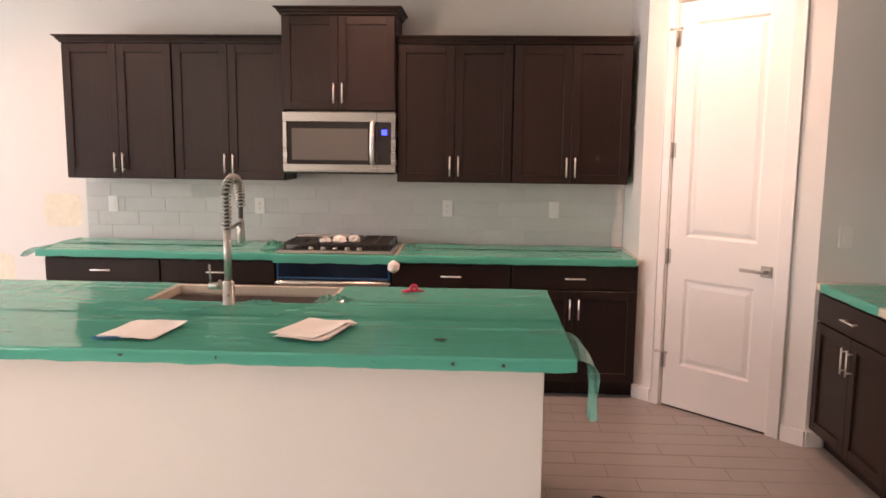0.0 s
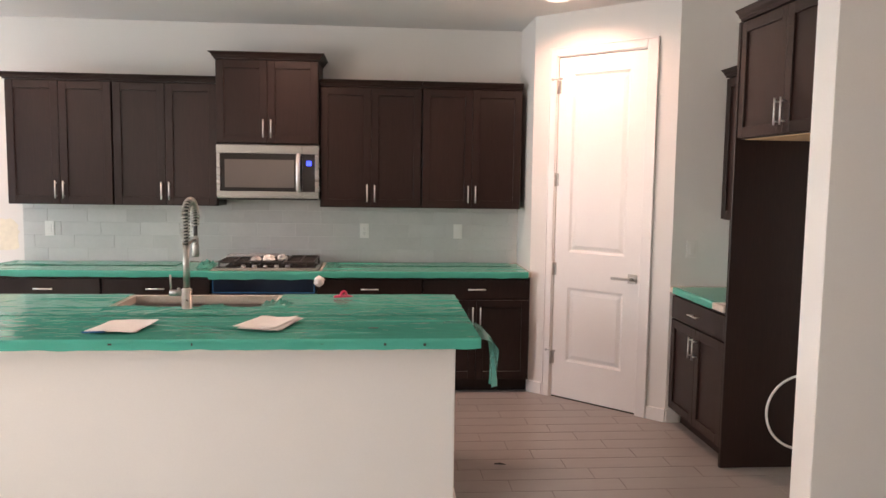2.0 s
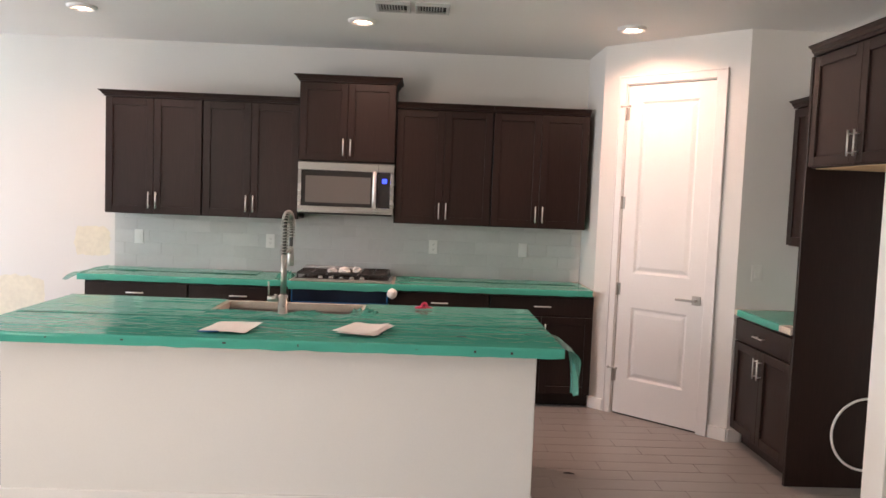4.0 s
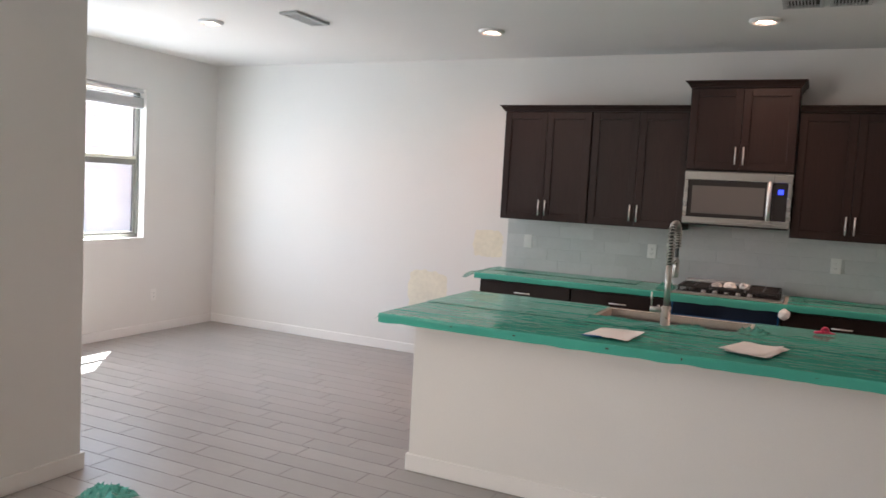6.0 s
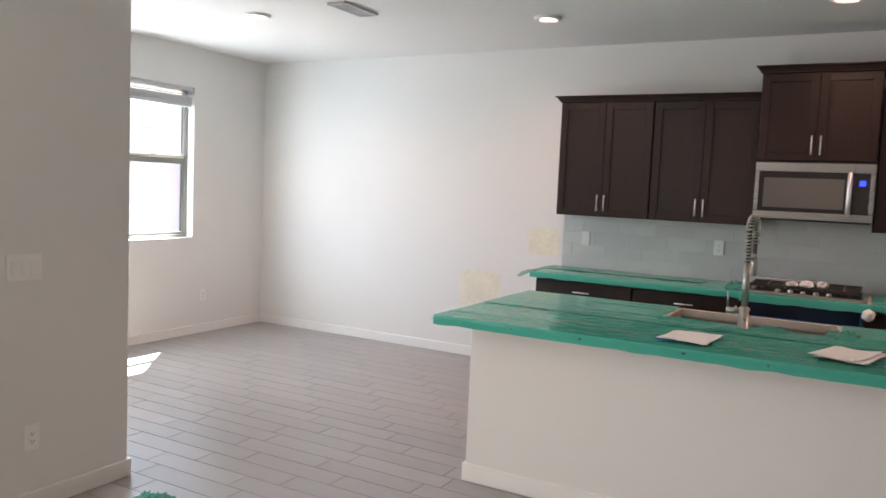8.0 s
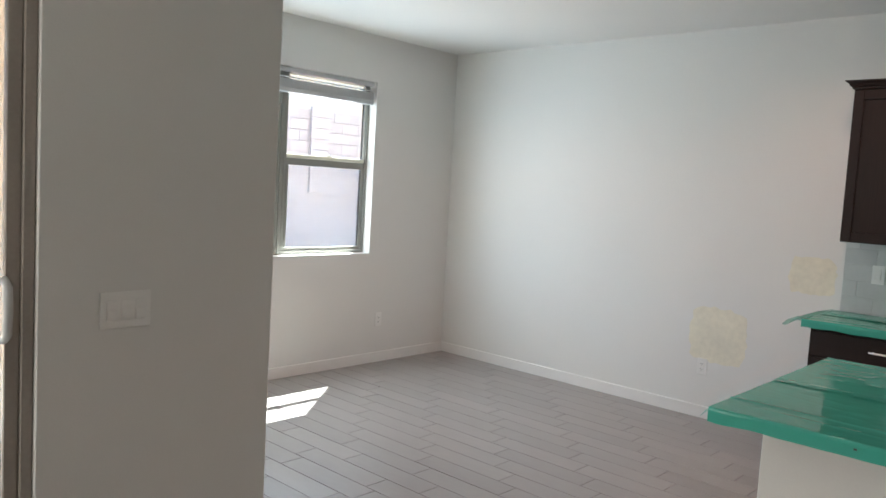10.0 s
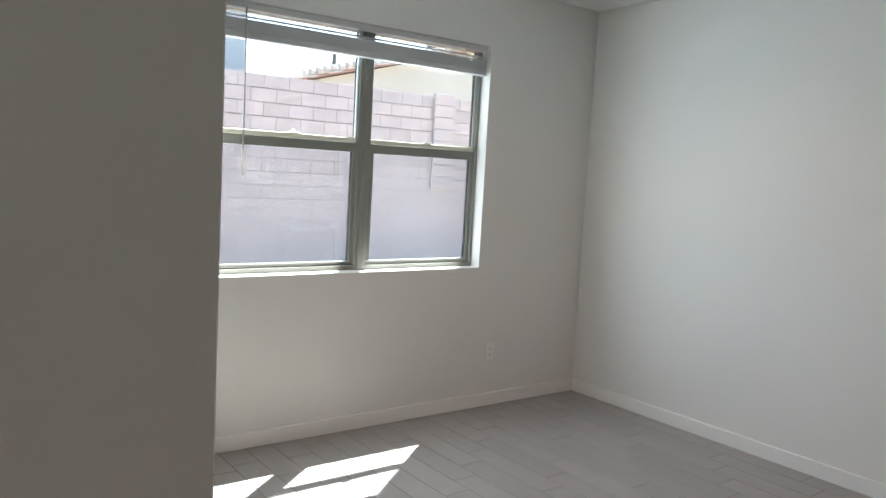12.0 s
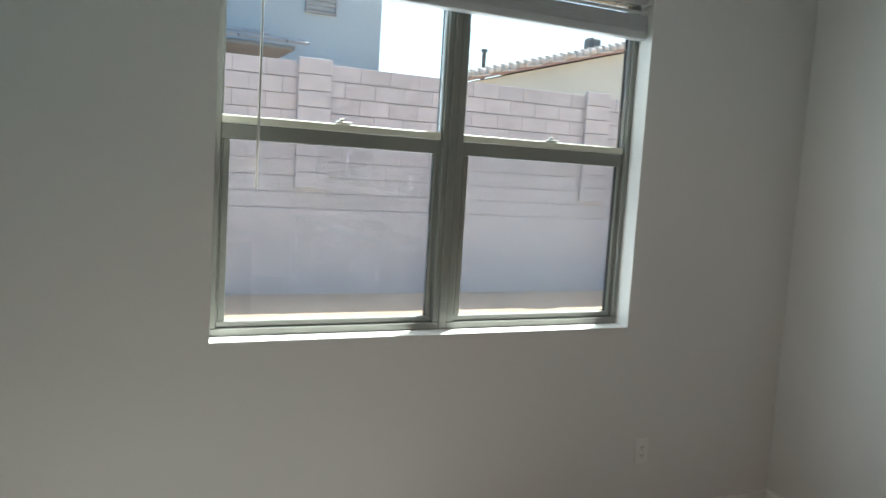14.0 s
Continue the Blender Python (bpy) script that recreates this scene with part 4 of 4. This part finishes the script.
for a, b in panels:      # sloping sticking and a raised field
    x0, x1 = L0 + st, L1 - st
    loops = [(0.0, face), (0.016, face + 0.010), (0.026, face + 0.010), (0.050, face + 0.003)]
    prev = None
    for o, y in loops:
        r = [bm.verts.new(p) for p in ((x0 + o, y, a + o), (x1 - o, y, a + o), (x1 - o, y, b - o), (x0 + o, y, b - o))]
        if prev:
            for k in range(4):
                bm.faces.new((prev[k], prev[(k + 1) % 4], r[(k + 1) % 4], r[k]))
        prev = r
    bm.faces.new(prev)
done(bm, "leaf", TRIM, pdoor)
for z in (0.30, 0.965, 1.62, 2.285):
    bm = bmesh.new()
    add_tube(bm, [(DA + 0.012, -0.010, z - 0.048), (DA + 0.012, -0.010, z + 0.048)], 0.0075, 8)
    add_box(bm, DA + 0.0125, DA + 0.032, -0.002, 0.005, z - 0.045, z + 0.045)
    done(bm, "hinge", NICKEL, pdoor, "satin nickel hinge")
for z in (0.355, 2.34):
    bm = bmesh.new()
    add_tube(bm, [(DA - 0.02, -0.03, z), (DA + 0.012, -0.022, z), (DA + 0.05, -0.03, z)], 0.004, 8)
    add_tube(bm, [(DA + 0.05, -0.034, z), (DA + 0.05, -0.022, z)], 0.009, 8)
    add_tube(bm, [(DA - 0.02, -0.034, z), (DA - 0.02, -0.022, z)], 0.009, 8)
    done(bm, "door_stop", NICKEL, pdoor, "hinge-pin door stop")
bm = bmesh.new()
hx, hz = L1 - 0.050, 0.945
add_box(bm, hx - 0.033, hx + 0.033, -0.004, face - 0.0005, hz - 0.033, hz + 0.033, bevel=0.003)
add_tube(bm, [(hx, -0.003, hz), (hx, -0.048, hz)], 0.011, 12)
add_box(bm, hx - 0.135, hx + 0.012, -0.058, -0.042, hz - 0.009, hz + 0.009, bevel=0.004)
done(bm, "lever_handle", NICKEL, pdoor, "square satin nickel lever handle")
# near-black filler below the leaf: the gap's shade as a solid strip
structure(boxes("floor_gap", SLOT, [(L0, L1, 0.01, 0.05, 0.0006, 0.0115)], None, bevel=0), "dark strip painted as the shade in the gap under the pantry door", "door gap").matrix_basis = SLANT


# ---- outlets and switches ----
def plate(m, gangs, kind, label):
    """Local x along the wall, the wall at y = 0, the room at -y, centred on the plate."""
    p = thing("wall_outlet" if kind == "outlet" else "light_switch", m, label, "outlet" if kind == "outlet" else "light switch", "wall plates")
    w, h = 0.073 + 0.046 * (gangs - 1), 0.118
    boxes("cover", PLASTIC, [(-w / 2, w / 2, -0.006, -0.0005, -h / 2, h / 2)], p, bevel=0.0025, seg=2)
    for g in range(gangs):
        x = (g - (gangs - 1) / 2) * 0.046
        boxes("insert", PLASTIC, [(x - 0.0165, x + 0.0165, -0.0085, -0.0062, -0.034, 0.034)], p, bevel=0.0015)
        if kind == "outlet":
            tagged(boxes("slot", SLOT, [(x + sx - 0.0012, x + sx + 0.0012, -0.0092, -0.0086, z - 0.004, z + 0.004) for z in (-0.018, 0.020) for sx in (-0.0065, 0.0065)] +
                  [(x - 0.002, x + 0.002, -0.0092, -0.0086, z - 0.012, z - 0.008) for z in (-0.018, 0.020)], p, bevel=0), kind="stuff")
        else:
            boxes("rocker", PLASTIC, [(x - 0.0145, x + 0.0145, -0.0115, -0.0086, -0.031, 0.0)], p, bevel=0.001)
    return p


FY = BACK - 0.0105
for x, kind in ((-2.67, "switch"), (-1.575, "outlet"), (-0.202, "outlet"), (0.562, "switch")):
    plate(pose(x, FY, 1.184), 1, kind, "white plate on the grey tiled backsplash")
plate(pose(-3.755, BACK - 0.0015, 0.378), 1, "outlet", "white outlet low on the white back wall")
plate(pose(WEST, 4.655, 0.379, 0, 0, 90), 1, "outlet", "white outlet low on the window wall")
plate(pose(SLIDE_X, 1.225, 1.13, 0, 0, 90), 3, "switch", "white triple switch beside the patio door")
plate(pose(SLIDE_X, 1.26, 0.345, 0, 0, 90), 1, "outlet", "white outlet low beside the patio door")
plate(pose(1.985, D1.y, 1.175), 1, "switch", "white switch on the wall beside the pantry")


# ---- ceiling fixtures ----
def can_light(x, y):
    c = thing("recessed_light", pose(x, y, H), "white recessed ceiling light, switched on", "ceiling light", "recessed ceiling lights")
    bm = bmesh.new()
    prof = [(0.098, 0.0), (0.098, -0.010), (0.092, -0.018), (0.082, -0.024), (0.074, -0.023), (0.050, -0.004)]
    rings = [[bm.verts.new((r * math.cos(2 * math.pi * k / 32), r * math.sin(2 * math.pi * k / 32), z)) for k in range(32)] for r, z in prof]
    for a, b in zip(rings, rings[1:]):
        for k in range(32):
            f = bm.faces.new((a[k], a[(k + 1) % 32], b[(k + 1) % 32], b[k]))
            f.smooth = True
    done(bm, "trim_ring", TRIM, c)
    tube("lens", LAMP_GLOW, [(0, 0, -0.002), (0, 0, -0.0055)], [0.0440, 0.0430], c, 28, "glowing warm white lens")
    d = bpy.data.lights.new("recessed_light_beam", "AREA")
    d.shape, d.energy, d.size, d.color = "DISK", LAMP_POWER, 0.09, (1.0, 0.55, 0.40)
    d.spread = radians(150)          # the beam of a recessed lamp
    ob = new("recessed_light_beam", d)
    ob.location = (x, y, H - 0.008)


LAMP_POWER = 0.72
for x, y in ((-4.72, 3.62), (-2.67, 4.38), (-0.77, 4.42), (1.08, 4.29)):
    can_light(x, y)


def register(m, length, width, label):
    r = thing("ceiling_vent", m, label, "air vent", "ceiling vents")
    boxes("frame", VENT, [(-length / 2, length / 2, -width / 2, -width / 2 + 0.022, -0.018, -0.0005), (-length / 2, length / 2, width / 2 - 0.022, width / 2, -0.018, -0.0005),
                          (-length / 2, -length / 2 + 0.022, -width / 2 + 0.022, width / 2 - 0.022, -0.018, -0.0005), (length / 2 - 0.022, length / 2, -width / 2 + 0.022, width / 2 - 0.022, -0.018, -0.0005)], r, bevel=0.002)
    boxes("dark_duct", SLOT, [(-length / 2 + 0.022, length / 2 - 0.022, -width / 2 + 0.022, width / 2 - 0.022, -0.0025, -0.0008)], r, bevel=0)
    n = int((length - 0.05) / 0.018)
    boxes("louvre", VENT, [(-length / 2 + 0.026 + 0.018 * k, -length / 2 + 0.033 + 0.018 * k, -width / 2 + 0.022, width / 2 - 0.022, -0.016, -0.005) for k in range(n)], r, bevel=0)


register(pose(-3.87, 3.68, H, 0, 0, 90), 0.40, 0.16, "white metal ceiling vent")
register(pose(-0.54, 3.98, H), 0.22, 0.22, "white metal ceiling vent")
register(pose(-0.29, 3.98, H), 0.22, 0.22, "white metal ceiling vent")

# green scrap on the floor
scrap = thing("film_scrap", pose(-3.40, 1.60, 0.001, 0, 0, 12), "crumpled scrap of green film on the floor", "plastic film")
bm = bmesh.new()
rows = []
for j in range(15):
    v = j / 14 - 0.5
    r = []
    for i in range(23):
        u = i / 22 - 0.5
        edge = max(0.0, 1 - (2 * max(abs(u), abs(v))) ** 3)
        c1, c2 = noise.noise(Vector((u * 7, v * 6, 3.0))), noise.noise(Vector((u * 15, v * 13, 8.0)))
        r.append(bm.verts.new((u * (0.26 + 0.08 * c1) + 0.02 * c2, v * (0.16 + 0.07 * c2) + 0.02 * c1, 0.003 + edge * (0.022 + 0.06 * abs(c1) + 0.035 * abs(c2)))))
    rows.append(r)
for a, b in zip(rows, rows[1:]):
    for k in range(22):
        bm.faces.new((a[k], a[k + 1], b[k + 1], b[k]))
done(bm, "sheet", FILM_LOOSE, scrap)
dbr = thing("floor_debris", pose(0.585, 3.425, 0.004, 0, 0, -12), "small dark scrap lying on the tiled floor", "debris")
tube("scrap", SLOT, [(0, 0, 0.002), (0.03, 0.004, 0.004), (0.065, 0.0, 0.002)], [0.003, 0.006, 0.002], dbr, 6)

# ---- outside ----
GZ = -0.05
bm = bmesh.new()
bm.faces.new([bm.verts.new(p) for p in ((-700, -700, GZ), (700, -700, GZ), (700, 700, GZ), (-700, 700, GZ))])
structure(done(bm, "ground", DIRT), "bare sandy desert ground", "ground")
structure(boxes("pavement", CONCRETE, [(-7.4, SLIDE_X - 0.165, -4.0, NOOK_S - 0.201, GZ - 0.05, -0.03)], bevel=0.005), "light grey concrete patio slab", "patio")

# unseen roof, added to keep sun and sky off the patio wall and door
structure(boxes("patio_roof", CEIL, [(-7.3, SLIDE_X - 0.165, -4.2, NOOK_S - 0.204, 2.78, 2.98)], bevel=0.01), "unseen off-white flat roof added to shade the patio", "patio roof")

# block wall behind the yard
WX = -13.2
TOP = 2.90
wall_yard = boxes("wall_yard", MORTAR, [(WX - 0.2, WX - 0.012, -14, 20, GZ - 0.02, TOP - 0.03)], bevel=0)
structure(wall_yard, "grey concrete block garden wall with piers", "garden wall")
lower = boxes("footing_course", BLOCK, [(WX - 0.011, WX + 0.012, -14, 20, GZ - 0.01, TOP - 0.02 - 9 * 0.2032 - 0.004)], wall_yard, bevel=0.004)


def house_roof_tiles(parent, mat, origin, along, up, n, m, w, h, name="roof_tile", taper=0):
    """Rows of flat tiles: n along, m up the slope, each lapping over the next below."""
    along, up = Vector(along), Vector(up)
    out = along.cross(up).normalized()
    if out.z < 0:
        out = -out
    bm = bmesh.new()
    for j in range(m):
        for i in range(n - taper * j):
            o = Vector(origin) + along * (w * (i + (0.5 if j % 2 else 0))) + up * (h * j)
            a, b = o + out * 0.045, o + along * (w - 0.02) + out * 0.045
            c, d = b + up * h * 1.1 - out * 0.03, a + up * h * 1.1 - out * 0.03
            top = [bm.verts.new(p) for p in (a, b, c, d)]
            low = [bm.verts.new(Vector(p) - out * 0.04) for p in (a, b, c, d)]
            bm.faces.new(top)
            for k in range(4):
                bm.faces.new((low[k], low[(k + 1) % 4], top[(k + 1) % 4], top[k]))
    ob = done(bm, name, mat, parent)
    return tagged(ob, kind="stuff")


h1 = thing("house", pose(-16.0, 0, GZ), "two-storey grey stucco neighbouring house with a low tiled roof", "house")
boxes("wall", STUCCO_GREY, [(-9, 0, -8, 6.74, 0, 7.2)], h1, bevel=0.02)
boxes("louvre_vent", ROOF_GREY, [(0.0, 0.05, 5.43, 5.95, 4.08, 4.11), (0.0, 0.05, 5.43, 5.95, 4.86, 4.9), (0.0, 0.05, 5.43, 5.46, 4.11, 4.86), (0.0, 0.05, 5.92, 5.95, 4.11, 4.86)] +
      [(0.005, 0.035, 5.46, 5.92, 4.13 + 0.075 * k, 4.175 + 0.075 * k) for k in range(10)], h1, bevel=0.003, label="grey louvred gable vent")
boxes("eave", ROOF_GREY, [(0.0, 1.25, 0.5, 5.0, 3.28, 3.34)], h1, bevel=0.01)
house_roof_tiles(h1, ROOF_GREY, (1.35, 0.5, 3.35), (0, 1, 0), Vector((-0.94, 0, 0.34)), 14, 5, 0.335, 0.30, taper=2)
boxes("roof", ROOF_GREY, [(-9.3, 0.3, -8.3, 6.9, 7.2, 7.5)], h1, bevel=0.05)
h2 = thing("house", pose(-22.0, 0, GZ), "beige stucco neighbouring house with a pale tiled gable roof", "house")
bm = bmesh.new()
prof = [(11.3, 0), (26.7, 0), (26.7, 4.05), (19.0, 6.15), (11.3, 4.05)]
f0 = [bm.verts.new((0, y, z)) for y, z in prof]
f1 = [bm.verts.new((-12, y, z)) for y, z in prof]
bm.faces.new(f0), bm.faces.new(f1[::-1])
for k in range(5):
    bm.faces.new((f0[k], f1[k], f1[(k + 1) % 5], f0[(k + 1) % 5]))
done(bm, "wall", STUCCO_BEIGE, h2)
slope = Vector((0, 7.7, 2.10)).normalized()
bm = bmesh.new()
for s in (1, -1):
    for x0, x1 in ((-12.3, 0.3),):
        e = Vector((0, 19.0 - s * 8.3, 6.15 - 2.10 * 8.3 / 7.7 + 0.04))
        p = Vector((0, 19.0, 6.19))
        q = [bm.verts.new((x, v.y, v.z + dz)) for dz in (0, 0.09) for x, v in ((x0, e), (x1, e), (x1, p), (x0, p))]
        for idx in ((0, 1, 2, 3), (4, 5, 6, 7), (0, 1, 5, 4), (1, 2, 6, 5), (2, 3, 7, 6), (3, 0, 4, 7)):
            bm.faces.new([q[i] for i in idx])
done(bm, "roof", FASCIA, h2)
house_roof_tiles(h2, ROOF_PALE, (0.36, 10.65, 3.98), (-1, 0, 0), slope, 30, 22, 0.33, 0.40)
bm = bmesh.new()
for k in range(37):
    o = Vector((0.22, 10.65, 4.05)) + slope * (0.235 * k)
    add_tube(bm, [o + Vector((0, 0, 0.05)), o + slope * 0.25 + Vector((0, 0, 0.01))], [0.125, 0.085], 10)
tagged(done(bm, "rake_tile", ROOF_PALE, h2), kind="stuff")
tube("vent_pipe", DARK_PIPE, [(-2.5, 13.1, 4.5), (-2.5, 13.1, 5.35), (-2.5, 13.1, 5.36), (-2.5, 13.1, 5.44)], [0.07, 0.07, 0.11, 0.11], h2, 10)
boxes("roof_vent", DARK_PIPE, [(-2.2, -1.7, 16.4, 16.8, 5.7, 6.15)], h2, bevel=0.08)

# ---- pieces: garden wall blocks ----
def piece_mesh(name, x0, x1, y0, y1, z0, z1, bevel, mat):
    bm = bmesh.new()
    add_box(bm, x0, x1, y0, y1, z0, z1, bevel=bevel)
    bmesh.ops.recalc_face_normals(bm, faces=bm.faces)
    me = bpy.data.meshes.new(name)
    bm.to_mesh(me)
    bm.free()
    me.materials.append(mat)
    return me


def piece(name, mesh, parent, place):
    ob = new(name, mesh)
    ob.parent = parent
    ob.location = place
    return ob


rnd = random.Random(21)
BW, BH = 0.406, 0.2032
full = piece_mesh("block", 0, 0.020, 0.0015, BW - 0.0015, 0.005, BH - 0.0045, 0.003, BLOCK)
pier = piece_mesh("pier_block", 0, 0.055, 0.003, BW + 0.02, 0.0035, BH - 0.0035, 0.006, BLOCK)
bm = bmesh.new()
for row in range(9):
    z = TOP - 0.02 - BH * (row + 1)
    y = -14 + (BW / 2 if row % 2 else 0)
    while y < 19.5:
        if 2.0 < y < 10.2:
            piece("block", full, wall_yard, (WX - 0.012 + rnd.uniform(-0.002, 0.002), y, z))
        else:
            add_box(bm, WX - 0.012, WX + 0.008, y + 0.0035, y + BW - 0.0035, z + 0.0035, z + BH - 0.0035)
        y += BW
tagged(done(bm, "far_blocks", BLOCK, wall_yard), kind="stuff")
for y in (4.66, 8.97):
    for row in range(8):
        piece("pier_block", pier, wall_yard, (WX + 0.012, y, TOP + 0.035 - BH * (row + 1)))

# ---- pieces: backsplash tiles ----
TX0, TX1 = -2.872, RET_X - 0.001
splash = structure(boxes("backsplash", SPLASH_GROUT, [(TX0, TX1, BACK - 0.0065, BACK - 0.0003, 0.926, UZ - 0.001), (-1.30, -0.535, BACK - 0.0065, BACK - 0.0003, UZ, 1.45)], bevel=0), "grey glazed tile backsplash above the counter", "backsplash")
TW, TH = 0.3048, 0.1035
tile_meshes = {}


def splash_tile(x0, x1, zz0, zz1):
    key = (round(x1 - x0, 3), round(zz1 - zz0, 3))
    if key not in tile_meshes:
        tile_meshes[key] = piece_mesh("tile", 0, key[0], 0, 0.006, 0, key[1], 0.0014, SPLASH)
    piece("tile", tile_meshes[key], splash, (x0, BACK - 0.0098 + rnd.uniform(-0.0004, 0.0004), zz0))


for row in range(6):
    zz0 = 0.927 + TH * row
    lo, hi = (TX0, TX1) if row < 4 else (-1.30, -0.535)
    zz1 = min(zz0 + TH, UZ - 0.002) if row < 4 else min(zz0 + TH, 1.45)
    if row == 4:
        zz1 = min(zz0 + TH, 1.449)
    if zz1 - zz0 < 0.02:
        continue
    x = -3.6 - TW * row / 3
    while x < hi:
        a, b = max(x + 0.0012, lo + 0.001), min(x + TW - 0.0012, hi - 0.001)
        if b - a > 0.02:
            splash_tile(a, b, zz0 + 0.0012, zz1 - 0.0012)
        x += TW
strip_z = 0.927 + TH * 4
x = -3.6 - TW * 4 / 3
while x < TX1:
    for lo, hi in ((TX0, -1.302), (-0.533, TX1)):
        a, b = max(x + 0.0012, lo + 0.001), min(x + TW - 0.0012, hi - 0.001)
        if b - a > 0.02:
            splash_tile(a, b, strip_z + 0.0012, UZ - 0.002)
    x += TW

# ---- pieces: floor tiles ----
floor = structure(boxes("floor", FLOOR_GROUT, [(WEST - 0.1, 5.1, SOUTH - 0.05, BACK + 0.05, -0.09, -0.0022)], bevel=0), "grey-brown wood-look plank tiles laid in offset rows", "floor")
PL, PW = 0.612, 0.1528
KNOWN = {0: -3.81, 2: -3.095, 3: -3.505, 5: -3.62, 6: -3.08, 7: -2.84}
plank_meshes = {}
rest = bmesh.new()


def plank_mesh(length):
    key = round(length, 3)
    if key not in plank_meshes:
        plank_meshes[key] = piece_mesh("plank_tile", 0, key, 0, PW - 0.0036, -0.008, 0.0, 0.0012, FLOOR_TILE)
    return plank_meshes[key]


picked = 0
for row in range(-52, 25):
    y = 1.826 + PW * row
    if y > BACK or y + PW < SOUTH:
        continue
    off = KNOWN.get(row, -3.8 + PL * (((row * 7) % 9) / 9.0 + 0.04 * rnd.random()))
    x = off - PL * 12
    left = WEST if y + PW > NOOK_S - 0.05 else SLIDE_X - 0.02
    while x < 4.95:
        a, b = max(x + 0.0018, left), min(x + PL - 0.0018, 4.99)
        if b - a > 0.03:
            if 1.3 < y < 5.4 and a < -2.0 and picked < 300:
                piece("plank_tile", plank_mesh(b - a), floor, (a, y + 0.0018, rnd.uniform(-0.0003, 0.0003)))
                picked += 1
            else:
                add_box(rest, a, b, y + 0.0018, y + PW - 0.0018, -0.008, rnd.uniform(-0.0003, 0.0003))
        x += PL
tagged(done(rest, "plank_tiles", FLOOR_TILE, floor), kind="stuff")
